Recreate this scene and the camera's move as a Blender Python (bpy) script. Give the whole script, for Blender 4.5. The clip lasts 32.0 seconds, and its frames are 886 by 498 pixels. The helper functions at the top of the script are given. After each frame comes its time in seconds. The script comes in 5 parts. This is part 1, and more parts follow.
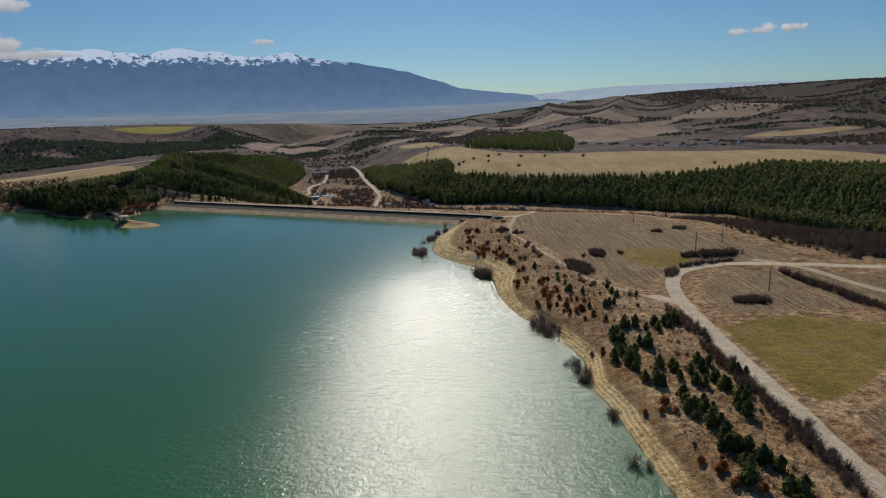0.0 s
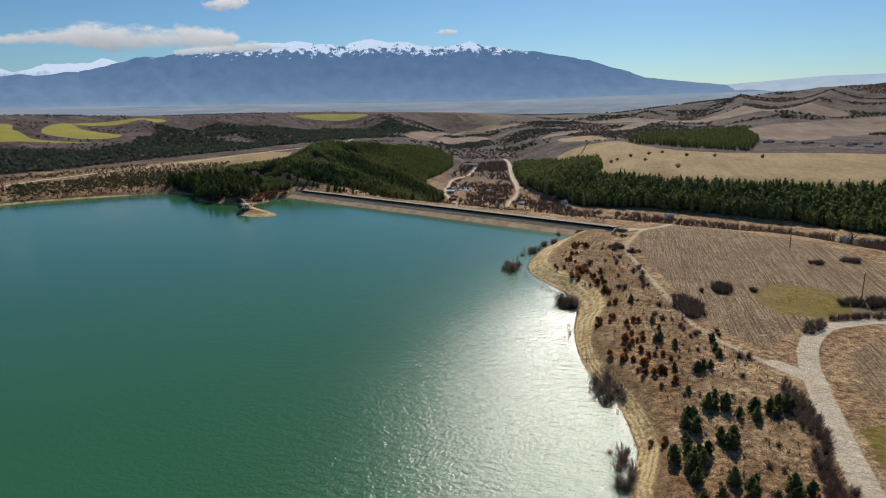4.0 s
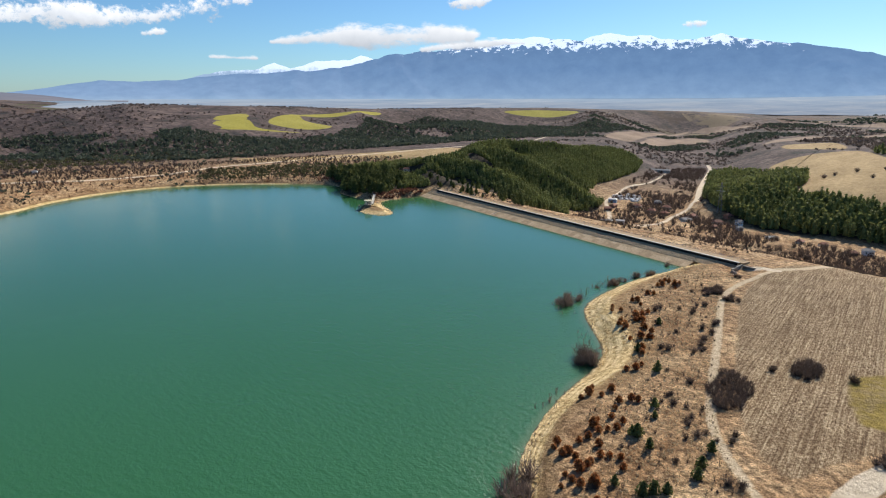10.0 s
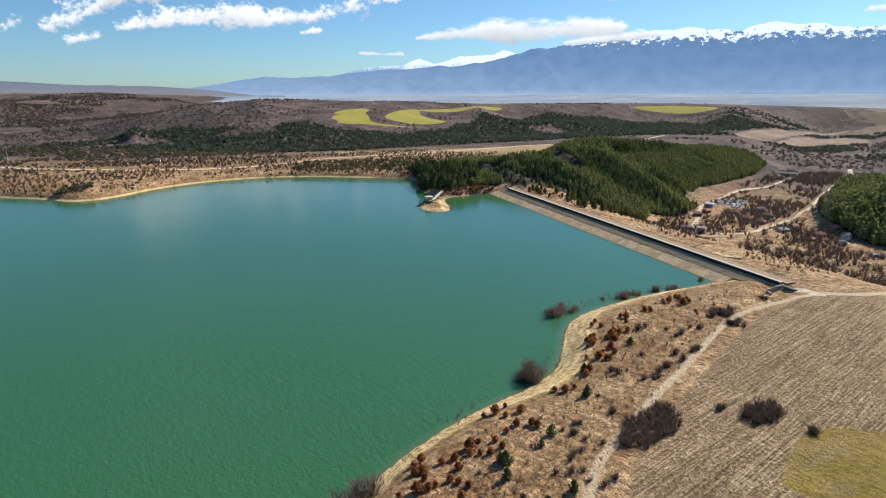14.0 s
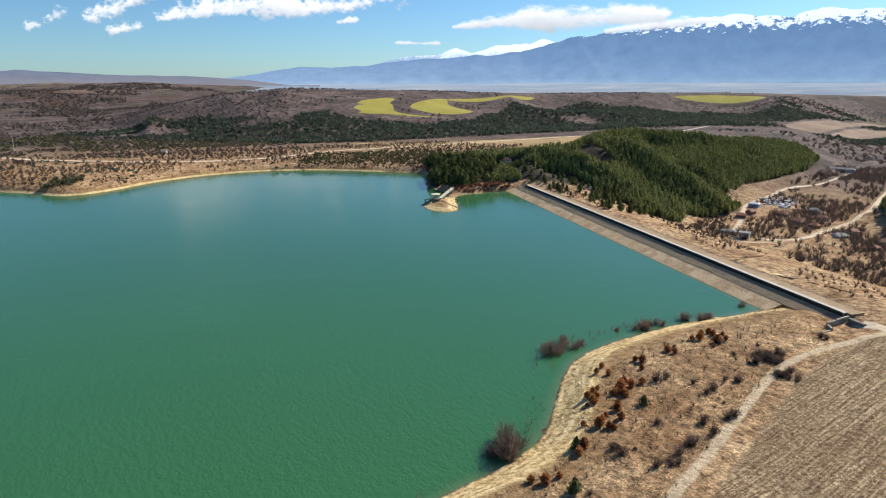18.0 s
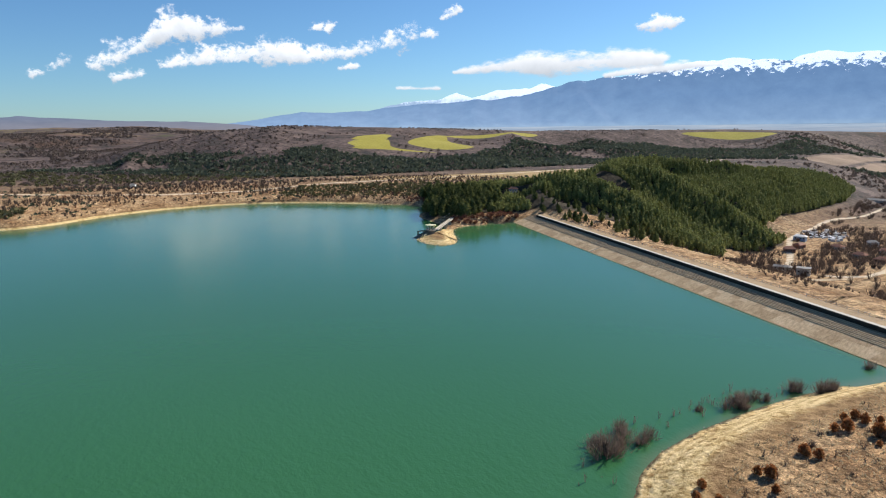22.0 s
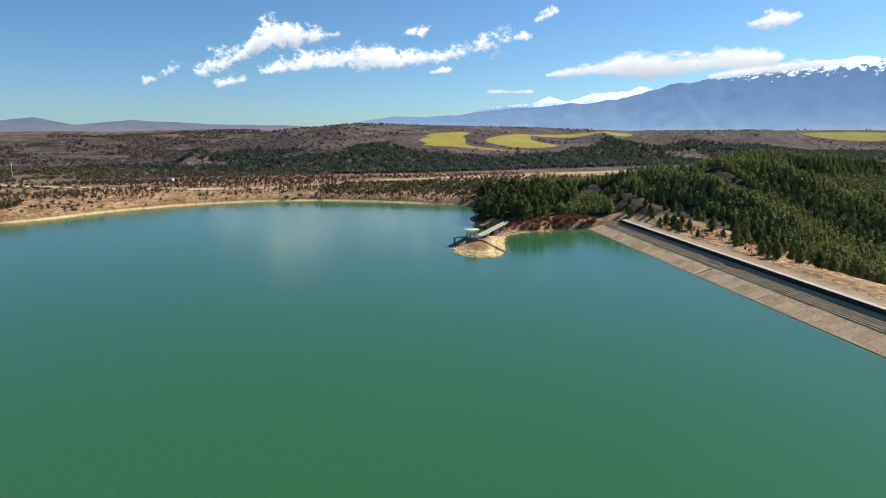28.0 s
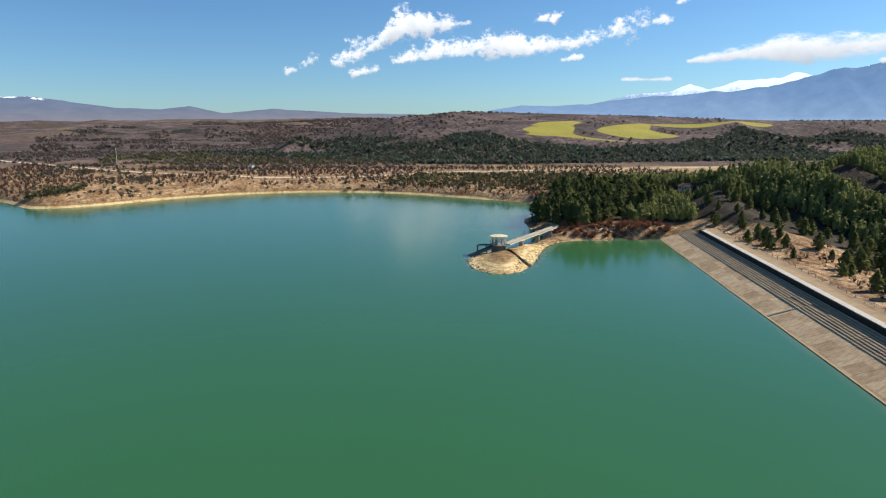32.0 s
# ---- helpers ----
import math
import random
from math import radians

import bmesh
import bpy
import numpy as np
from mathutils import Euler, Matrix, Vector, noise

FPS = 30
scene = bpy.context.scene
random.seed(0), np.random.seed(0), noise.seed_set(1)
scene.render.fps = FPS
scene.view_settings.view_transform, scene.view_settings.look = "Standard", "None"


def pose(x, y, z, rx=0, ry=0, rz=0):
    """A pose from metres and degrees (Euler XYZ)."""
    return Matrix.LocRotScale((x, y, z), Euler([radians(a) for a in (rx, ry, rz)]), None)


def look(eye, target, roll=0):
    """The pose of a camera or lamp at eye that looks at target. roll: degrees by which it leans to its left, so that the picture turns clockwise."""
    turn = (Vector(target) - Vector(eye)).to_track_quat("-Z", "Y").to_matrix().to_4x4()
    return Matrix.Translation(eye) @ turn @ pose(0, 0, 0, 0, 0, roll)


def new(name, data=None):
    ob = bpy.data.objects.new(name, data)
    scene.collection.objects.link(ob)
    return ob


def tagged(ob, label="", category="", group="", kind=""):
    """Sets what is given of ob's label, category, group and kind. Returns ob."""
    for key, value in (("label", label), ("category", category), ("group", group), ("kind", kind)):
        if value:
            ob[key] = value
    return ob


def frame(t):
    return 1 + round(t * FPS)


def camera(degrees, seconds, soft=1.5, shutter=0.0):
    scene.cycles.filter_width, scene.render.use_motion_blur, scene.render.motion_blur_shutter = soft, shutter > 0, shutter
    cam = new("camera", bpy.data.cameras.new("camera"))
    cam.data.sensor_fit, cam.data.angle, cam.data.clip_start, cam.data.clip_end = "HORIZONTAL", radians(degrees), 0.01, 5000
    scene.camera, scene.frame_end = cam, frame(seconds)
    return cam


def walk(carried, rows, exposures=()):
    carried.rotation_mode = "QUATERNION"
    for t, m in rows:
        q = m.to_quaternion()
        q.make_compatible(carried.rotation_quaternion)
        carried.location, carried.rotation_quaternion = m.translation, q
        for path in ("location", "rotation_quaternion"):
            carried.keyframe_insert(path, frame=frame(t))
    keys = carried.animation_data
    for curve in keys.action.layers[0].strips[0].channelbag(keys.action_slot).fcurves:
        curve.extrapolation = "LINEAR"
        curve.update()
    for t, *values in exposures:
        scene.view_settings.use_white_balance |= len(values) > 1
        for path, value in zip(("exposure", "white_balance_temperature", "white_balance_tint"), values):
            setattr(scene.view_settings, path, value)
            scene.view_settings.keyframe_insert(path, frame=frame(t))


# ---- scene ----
cam = camera(69.8, 32.0, 1.1)
METRES, EYE, TILT, LEAN, TURN = 380.0, 60.6, -12.68, 1.3, 0.0
ROWS = [
    (0.0, 0.0, 0.0, 0.0, 0.0, 0.0, -0.0),
    (0.5, 0.0106, 0.0105, 0.0026, 1.83, -0.12, -0.53),
    (1.0, 0.0207, 0.021, 0.0056, 3.81, -0.28, -1.07),
    (1.5, 0.0305, 0.0317, 0.0087, 5.79, -0.46, -1.59),
    (2.0, 0.0396, 0.042, 0.012, 7.72, -0.62, -2.05),
    (2.5, 0.0486, 0.0534, 0.0152, 9.71, -0.81, -2.55),
    (3.0, 0.0573, 0.0655, 0.0184, 11.58, -1.0, -3.01),
    (3.5, 0.0656, 0.0778, 0.0218, 13.55, -1.22, -3.48),
    (4.0, 0.0735, 0.0904, 0.0252, 15.47, -1.46, -3.91),
    (4.5, 0.081, 0.1035, 0.0286, 17.38, -1.69, -4.35),
    (6.5, 0.1092, 0.1561, 0.0423, 24.58, -2.51, -6.08),
    (7.0, 0.1187, 0.1666, 0.0453, 26.17, -2.71, -6.48),
    (7.5, 0.1293, 0.1759, 0.048, 27.73, -2.91, -6.86),
    (8.0, 0.1407, 0.1843, 0.0505, 29.28, -3.13, -7.21),
    (8.5, 0.1524, 0.1925, 0.0529, 30.89, -3.34, -7.57),
    (9.0, 0.1646, 0.2007, 0.0556, 32.62, -3.6, -7.9),
    (9.5, 0.1767, 0.2094, 0.058, 34.29, -3.84, -8.22),
    (10.0, 0.189, 0.218, 0.0606, 36.02, -4.11, -8.47),
    (10.5, 0.2008, 0.2275, 0.0631, 37.73, -4.4, -8.74),
    (11.0, 0.2124, 0.2372, 0.0659, 39.31, -4.66, -8.95),
    (11.5, 0.2236, 0.2474, 0.0687, 40.97, -4.98, -9.15),
    (12.0, 0.234, 0.2585, 0.0715, 42.59, -5.26, -9.34),
    (12.5, 0.2438, 0.2699, 0.0746, 44.14, -5.57, -9.56),
    (13.0, 0.2529, 0.2821, 0.0777, 45.76, -5.88, -9.77),
    (13.5, 0.2617, 0.2944, 0.0809, 47.36, -6.22, -10.0),
    (14.0, 0.27, 0.307, 0.0842, 48.93, -6.67, -10.24),
    (14.5, 0.2754, 0.3202, 0.0874, 50.31, -7.09, -10.48),
    (15.0, 0.2754, 0.3326, 0.0903, 51.46, -7.44, -10.64),
    (15.5, 0.2714, 0.3441, 0.0928, 52.37, -7.72, -10.69),
    (17.5, 0.2339, 0.3864, 0.1013, 52.45, -8.15, -10.55),
    (18.0, 0.2222, 0.3982, 0.098, 52.34, -8.14, -10.57),
    (18.5, 0.2099, 0.4099, 0.0942, 52.26, -8.09, -10.52),
    (19.0, 0.1966, 0.4219, 0.0907, 52.23, -7.37, -10.38),
    (19.5, 0.1834, 0.4333, 0.0877, 52.25, -5.82, -10.29),
    (20.0, 0.1702, 0.4452, 0.0849, 52.31, -4.5, -10.21),
    (20.5, 0.1566, 0.4576, 0.0825, 52.34, -4.34, -10.19),
    (21.0, 0.1431, 0.4694, 0.0804, 52.38, -4.3, -10.19),
    (21.5, 0.1294, 0.4812, 0.0782, 52.41, -4.25, -10.21),
    (22.0, 0.1157, 0.4933, 0.076, 52.46, -4.18, -10.22),
    (22.5, 0.1023, 0.5048, 0.0738, 52.76, -4.16, -10.24),
    (23.0, 0.0893, 0.5161, 0.0721, 53.1, -4.18, -10.26),
    (23.5, 0.0762, 0.5272, 0.0711, 53.26, -4.19, -10.28),
    (24.0, 0.0629, 0.5381, 0.0707, 53.32, -4.19, -10.3),
    (24.5, 0.0495, 0.5488, 0.0702, 53.46, -4.18, -10.34),
    (26.5, 0.0066, 0.5967, 0.0709, 56.35, -4.34, -10.7),
    (27.0, 0.0007, 0.6106, 0.0723, 57.38, -4.49, -10.81),
    (27.5, -0.0046, 0.6248, 0.0738, 58.83, -4.77, -10.98),
    (28.0, -0.0095, 0.639, 0.0757, 60.83, -5.22, -11.21),
    (28.5, -0.0142, 0.6532, 0.0777, 62.77, -5.67, -11.41),
    (29.0, -0.0192, 0.6673, 0.0804, 64.08, -6.02, -11.58),
    (29.5, -0.0245, 0.6815, 0.0833, 65.26, -6.36, -11.74),
    (30.0, -0.03, 0.6955, 0.0861, 67.01, -6.83, -11.91),
    (30.5, -0.0356, 0.7095, 0.0888, 68.66, -7.28, -12.07),
    (31.0, -0.0418, 0.7233, 0.0915, 70.08, -7.74, -12.21),
    (31.5, -0.0494, 0.7364, 0.0941, 71.41, -8.15, -12.25),
    (32.0, -0.0582, 0.7488, 0.0963, 72.67, -8.56, -12.29),
]
walk(cam, [(t, pose(0, 0, EYE, TILT, LEAN, TURN) @ pose(METRES * x, METRES * y, METRES * z, 90 + pitch, roll, yaw)) for t, x, y, z, yaw, pitch, roll in ROWS],
     [(0.0, -0.68), (4.0, -0.28), (9.0, 0.25), (13.0, 0.36), (19.0, 0.44), (24.0, 0.38), (32.0, 0.42)])

# ---- light: a clear winter noon, the sun ahead of the first view ----
SUN_EL, SUN_AZ = 34.0, 1.0
world = bpy.data.worlds.new("sky")
scene.world = world
world.use_nodes = True
wn = world.node_tree.nodes
sky = wn.new("ShaderNodeTexSky")
sky.sky_type, sky.sun_disc = "NISHITA", False
sky.sun_elevation, sky.sun_rotation = radians(SUN_EL), radians(-SUN_AZ)
sky.altitude, sky.air_density, sky.dust_density, sky.ozone_density = 600, 1.0, 0.35, 4.0
wn["Background"].inputs["Strength"].default_value = 0.078
clear = wn.new("ShaderNodeMix")
clear.data_type, clear.blend_type = "RGBA", "MULTIPLY"
clear.inputs[0].default_value, clear.inputs[7].default_value = 1.0, (0.71, 0.97, 1.16, 1)
world.node_tree.links.new(sky.outputs[0], clear.inputs[6])
world.node_tree.links.new(clear.outputs[2], wn["Background"].inputs["Color"])
sun = new("sun", bpy.data.lights.new("sun", "SUN"))
sun.data.energy, sun.data.angle, sun.data.color = 5.0, radians(0.5), (1.0, 0.94, 0.83)
sun.matrix_world = look((0, 0, 500), (500 * math.sin(radians(SUN_AZ)), -500 * math.cos(radians(SUN_AZ)), 500 - 500 * math.tan(radians(SUN_EL))))

# ---- materials ----


class Nodes:
    """A small builder of node materials."""

    def __init__(self, name):
        self.mat = bpy.data.materials.new(name)
        self.mat.use_nodes = True
        self.tree = self.mat.node_tree
        self.bsdf = self.tree.nodes["Principled BSDF"]
        self.bsdf.inputs["Roughness"].default_value = 0.9
        self.bsdf.inputs["Specular IOR Level"].default_value = 0.25

    def node(self, kind, **values):
        n = self.tree.nodes.new(kind)
        for k, v in values.items():
            n.inputs[k.replace("_", " ")].default_value = v
        return n

    def link(self, a, b):
        self.tree.links.new(a, b)

    def place(self):
        return self.node("ShaderNodeNewGeometry").outputs["Position"]

    def noise(self, scale, detail=4.0, rough=0.55, vector=None, stretch=None):
        n = self.node("ShaderNodeTexNoise", Scale=scale, Detail=detail, Roughness=rough)
        vector = vector or self.place()
        if stretch:
            m = self.node("ShaderNodeMapping")
            m.inputs["Scale"].default_value = stretch[:3]
            m.inputs["Rotation"].default_value = (0, 0, radians(stretch[3]))
            self.link(vector, m.inputs["Vector"])
            vector = m.outputs[0]
        self.link(vector, n.inputs["Vector"])
        return n.outputs["Fac"]

    def ramp(self, fac, stops, smooth=False):
        r = self.node("ShaderNodeValToRGB")
        r.color_ramp.interpolation = "EASE" if smooth else "LINEAR"
        e = r.color_ramp.elements
        while len(e) < len(stops):
            e.new(0.5)
        for k, (pos, col) in zip(e, stops):
            k.position, k.color = pos, (*col, 1) if len(col) == 3 else col
        self.link(fac, r.inputs[0])
        return r.outputs[0]

    def math(self, op, a, b=0.0, clamp=False):
        m = self.node("ShaderNodeMath")
        m.operation, m.use_clamp = op, clamp
        for i, v in enumerate((a, b)):
            if isinstance(v, (int, float)):
                m.inputs[i].default_value = v
            else:
                self.link(v, m.inputs[i])
        return m.outputs[0]

    def between(self, v, lo, hi):
        """0 where v is lo, 1 where it is hi."""
        m = self.node("ShaderNodeMapRange")
        m.interpolation_type = "SMOOTHSTEP"
        for i, k in enumerate((v, lo, hi)):
            if isinstance(k, (int, float)):
                m.inputs[i].default_value = k
            else:
                self.link(k, m.inputs[i])
        return m.outputs[0]

    def mix(self, fac, a, b, mode="MIX"):
        m = self.node("ShaderNodeMix")
        m.data_type, m.blend_type = "RGBA", mode
        for i, v in ((0, fac), (6, a), (7, b)):
            if isinstance(v, (int, float)):
                m.inputs[i].default_value = v
            elif isinstance(v, tuple):
                m.inputs[i].default_value = (*v, 1)
            else:
                self.link(v, m.inputs[i])
        return m.outputs[2]

    def attribute(self, name):
        a = self.node("ShaderNodeAttribute")
        a.attribute_name = name
        return a.outputs["Fac"]

    def chance(self):
        return self.node("ShaderNodeObjectInfo").outputs["Random"]

    def island(self):
        return self.node("ShaderNodeNewGeometry").outputs["Random Per Island"]

    def colour(self, c):
        if isinstance(c, tuple):
            self.bsdf.inputs["Base Color"].default_value = (*c, 1)
        else:
            self.link(c, self.bsdf.inputs["Base Color"])
        return self

    def bump(self, height, strength=0.5, distance=0.1):
        b = self.node("ShaderNodeBump", Strength=strength, Distance=distance)
        self.link(height, b.inputs["Height"])
        self.link(b.outputs[0], self.bsdf.inputs["Normal"])
        return self

    def rough(self, v, spec=None):
        if isinstance(v, (int, float)):
            self.bsdf.inputs["Roughness"].default_value = v
        else:
            self.link(v, self.bsdf.inputs["Roughness"])
        if spec is not None:
            self.bsdf.inputs["Specular IOR Level"].default_value = spec
        return self


def plain(name, dark, light, scale=1.0, rough=0.85, bump=0.3, depth=0.05):
    """A surface that wavers between two colours at two scales."""
    m = Nodes(name)
    fac = m.math("ADD", m.math("MULTIPLY", m.noise(scale, 5), 0.6), m.math("MULTIPLY", m.noise(scale * 7.3, 3), 0.4))
    m.colour(m.ramp(fac, [(0.3, dark), (0.7, light)])).rough(rough)
    m.bump(m.noise(scale * 5, 4), bump, depth)
    return m.mat


def leafy(name, dark, light, per_object=True, thin=0.35):
    """Foliage that varies from tree to tree and from clump to clump; light comes through it."""
    m = Nodes(name)
    fac = m.math("ADD", m.math("MULTIPLY", m.island(), 0.55), m.math("MULTIPLY", m.chance() if per_object else m.noise(0.03, 5, 0.65), 0.45))
    col = m.ramp(fac, [(0.15, dark), (0.85, light)])
    m.colour(col).rough(0.8, 0.15)
    glow = m.node("ShaderNodeBsdfTranslucent")
    m.link(col, glow.inputs["Color"])
    both = m.node("ShaderNodeMixShader")
    both.inputs[0].default_value = thin
    m.link(m.bsdf.outputs[0], both.inputs[1])
    m.link(glow.outputs[0], both.inputs[2])
    m.link(both.outputs[0], m.tree.nodes["Material Output"].inputs["Surface"])
    return m.mat


def make_ground():
    m = Nodes("ground_soil_grass")
    mid, fine = m.noise(0.09, 5, 0.6), m.noise(1.1, 4, 0.65)
    lake, cover, plough, hay, green, road, wood, soilf, patch = (m.attribute(k) for k in ("beach", "distance", "plough", "hay", "green", "road", "wood", "soil", "patch"))
    ragged = m.math("MULTIPLY", m.math("SUBTRACT", m.noise(0.35, 4, 0.65), 0.5), 3.0)
    wide = m.math("MULTIPLY", m.math("SUBTRACT", m.noise(0.02, 5, 0.65), 0.5), 40.0)
    # winter grass with bare brown earth and pale tufts
    grass = m.ramp(mid, [(0.3, (0.215, 0.12, 0.058)), (0.5, (0.37, 0.242, 0.135)), (0.7, (0.51, 0.373, 0.222))])
    clump = m.noise(0.55, 7, 0.74)
    straws = m.ramp(clump, [(0.36, (0.36, 0.33, 0.31)), (0.48, (0.9, 0.87, 0.84)), (0.6, (1.65, 1.62, 1.55))])
    grass = m.mix(1.0, grass, straws, "MULTIPLY")
    tuft = m.ramp(m.noise(2.6, 4, 0.7), [(0.34, (0.5, 0.48, 0.46)), (0.66, (1.42, 1.4, 1.36))])
    grass = m.mix(1.0, grass, tuft, "MULTIPLY")
    # far scrub: mauve-brown copses and dark thickets
    scrub = m.ramp(m.noise(0.022, 9, 0.7), [(0.34, (0.045, 0.046, 0.043)), (0.45, (0.1, 0.075, 0.066)), (0.56, (0.155, 0.114, 0.1)), (0.7, (0.22, 0.168, 0.138))])
    scrub = m.mix(1.0, scrub, m.ramp(m.noise(0.2, 4, 0.7), [(0.35, (0.42, 0.44, 0.46)), (0.65, (1.35, 1.3, 1.28))]), "MULTIPLY")
    col = m.mix(m.between(m.math("ADD", cover, wide), 390.0, 640.0), grass, scrub)
    # the patchwork of small fields on the far slopes
    cell = m.node("ShaderNodeTexVoronoi", Scale=0.0075, Randomness=0.85)
    mp = m.node("ShaderNodeMapping")
    mp.inputs["Scale"].default_value, mp.inputs["Rotation"].default_value = (1.0, 0.55, 1.0), (0, 0, radians(-24))
    m.link(m.place(), mp.inputs["Vector"])
    m.link(mp.outputs[0], cell.inputs["Vector"])
    grey = m.node("ShaderNodeSeparateColor")
    m.link(cell.outputs["Color"], grey.inputs[0])
    quilt = m.ramp(grey.outputs[0], [(0.0, (0.034, 0.037, 0.028)), (0.2, (0.12, 0.076, 0.056)), (0.38, (0.17, 0.112, 0.08)), (0.52, (0.06, 0.055, 0.04)), (0.68, (0.25, 0.178, 0.115)), (0.84, (0.1, 0.1, 0.052)), (1.0, (0.15, 0.094, 0.07))])
    quilt = m.mix(m.between(m.noise(0.012, 7, 0.68), 0.5, 0.56), scrub, quilt)
    col = m.mix(m.between(m.math("ADD", patch, wide), -10.0, 10.0), col, quilt)
    woods = m.ramp(m.noise(0.25, 5, 0.7), [(0.3, (0.03, 0.026, 0.018)), (0.7, (0.085, 0.066, 0.045))])
    col = m.mix(m.between(m.math("ADD", wood, m.math("MULTIPLY", ragged, 2.0)), 2.0, -2.0), col, woods)
    # fields
    rows = m.noise(2.6, 3, 0.6, None, (1.0, 0.018, 1.0, -3))
    furrow = m.math("ADD", m.math("MULTIPLY", rows, 0.38), m.math("MULTIPLY", m.noise(2.3, 6, 0.78, None, (1.0, 0.4, 1.0, -3)), 0.62))
    soil = m.ramp(furrow, [(0.4, (0.12, 0.072, 0.038)), (0.49, (0.25, 0.165, 0.09)), (0.59, (0.56, 0.42, 0.255))])
    soil = m.mix(m.math("MULTIPLY", m.between(mid, 0.4, 0.75), 0.45), soil, (0.19, 0.12, 0.062))
    col = m.mix(m.between(m.math("ADD", plough, m.math("MULTIPLY", ragged, 0.5)), 0.6, -0.6), col, soil)
    clod = m.ramp(m.noise(0.04, 6, 0.6, None, (1.0, 0.3, 1.0, -30)), [(0.3, (0.2, 0.138, 0.098)), (0.7, (0.34, 0.245, 0.175))])
    col = m.mix(m.between(m.math("ADD", soilf, m.math("MULTIPLY", ragged, 2.0)), 2.0, -2.0), col, clod)
    straw = m.ramp(m.noise(0.05, 6, 0.6, None, (1.0, 0.25, 1.0, 8)), [(0.3, (0.32, 0.22, 0.105)), (0.7, (0.49, 0.35, 0.18))])
    straw = m.mix(1.0, straw, m.ramp(m.noise(0.4, 6, 0.7, None, (1.0, 0.3, 1.0, 0)), [(0.36, (0.82, 0.8, 0.78)), (0.62, (1.12, 1.12, 1.1))]), "MULTIPLY")
    col = m.mix(m.between(m.math("ADD", hay, ragged), 2.0, -2.0), col, straw)
    crop = m.ramp(m.noise(0.06, 5), [(0.3, (0.205, 0.148, 0.034)), (0.55, (0.29, 0.208, 0.052)), (0.75, (0.3, 0.21, 0.08))])
    crop = m.mix(m.math("MULTIPLY", m.between(m.noise(0.16, 6, 0.7), 0.5, 0.62), 0.6), crop, (0.3, 0.215, 0.11))
    meadow = m.ramp(m.noise(0.02, 5), [(0.3, (0.31, 0.275, 0.05)), (0.7, (0.4, 0.345, 0.08))])
    crop = m.mix(m.between(cover, 350.0, 380.0), crop, meadow)
    crop = m.mix(1.0, crop, m.ramp(clump, [(0.36, (0.72, 0.72, 0.72)), (0.62, (1.18, 1.18, 1.15))]), "MULTIPLY")
    col = m.mix(m.between(m.math("ADD", green, m.math("MULTIPLY", ragged, 0.4)), 0.8, -0.8), col, crop)
    # the drawn-down beach with its strand lines
    band = m.math("SUBTRACT", lake, m.math("MULTIPLY", ragged, 1.1))
    line = m.node("ShaderNodeTexWave", Scale=1.0, Distortion=0.5, Detail=2.0)
    comb = m.node("ShaderNodeCombineXYZ")
    m.link(m.math("ADD", m.math("MULTIPLY", lake, 0.15), m.math("MULTIPLY", m.noise(0.05, 4, 0.55), 0.8)), comb.inputs[0])
    m.link(comb.outputs[0], line.inputs["Vector"])
    edge = m.ramp(line.outputs["Fac"], [(0.1, (0, 0, 0)), (0.5, (0.75, 0.75, 0.75)), (1.0, (1, 1, 1))])
    strand = m.math("ADD", m.math("MULTIPLY", m.math("MULTIPLY", edge, m.between(m.noise(0.13, 4), 0.35, 0.6)), 0.12), m.math("MULTIPLY", m.noise(0.8, 7, 0.78), 0.9))
    sand = m.ramp(strand, [(0.34, (0.25, 0.145, 0.055)), (0.43, (0.54, 0.36, 0.15)), (0.56, (0.84, 0.64, 0.34))])
    ochre = m.mix(m.between(m.noise(0.5, 6, 0.75), 0.42, 0.6), (0.19, 0.11, 0.047), (0.4, 0.255, 0.12))
    col = m.mix(m.math("MULTIPLY", m.between(band, 16.0, 9.0), 0.8), col, ochre)
    col = m.mix(m.between(band, 9.2, 6.6), col, sand)
    col = m.mix(m.between(band, 0.9, 0.0), col, (0.13, 0.1, 0.055))
    # dirt roads
    dust = m.ramp(m.noise(0.5, 5), [(0.3, (0.58, 0.46, 0.32)), (0.7, (0.76, 0.64, 0.48))])
    track = m.ramp(m.noise(0.7, 5), [(0.3, (0.46, 0.345, 0.215)), (0.7, (0.68, 0.54, 0.365))])
    col = m.mix(m.between(m.math("ADD", m.attribute("track"), m.math("MULTIPLY", ragged, 0.3)), 0.3, -0.3), col, track)
    col = m.mix(m.between(m.math("ADD", road, m.math("MULTIPLY", ragged, 0.16)), 0.25, -0.25), col, dust)
    m.colour(col).rough(0.95, 0.1)
    steps = m.math("MULTIPLY", m.math("MULTIPLY", line.outputs["Fac"], m.between(band, 10.0, 7.0)), 0.16)
    m.bump(m.math("ADD", steps, m.math("ADD", m.math("MULTIPLY", fine, 0.5), m.math("MULTIPLY", clump, 1.2))), 0.85, 0.6)
    return m.mat


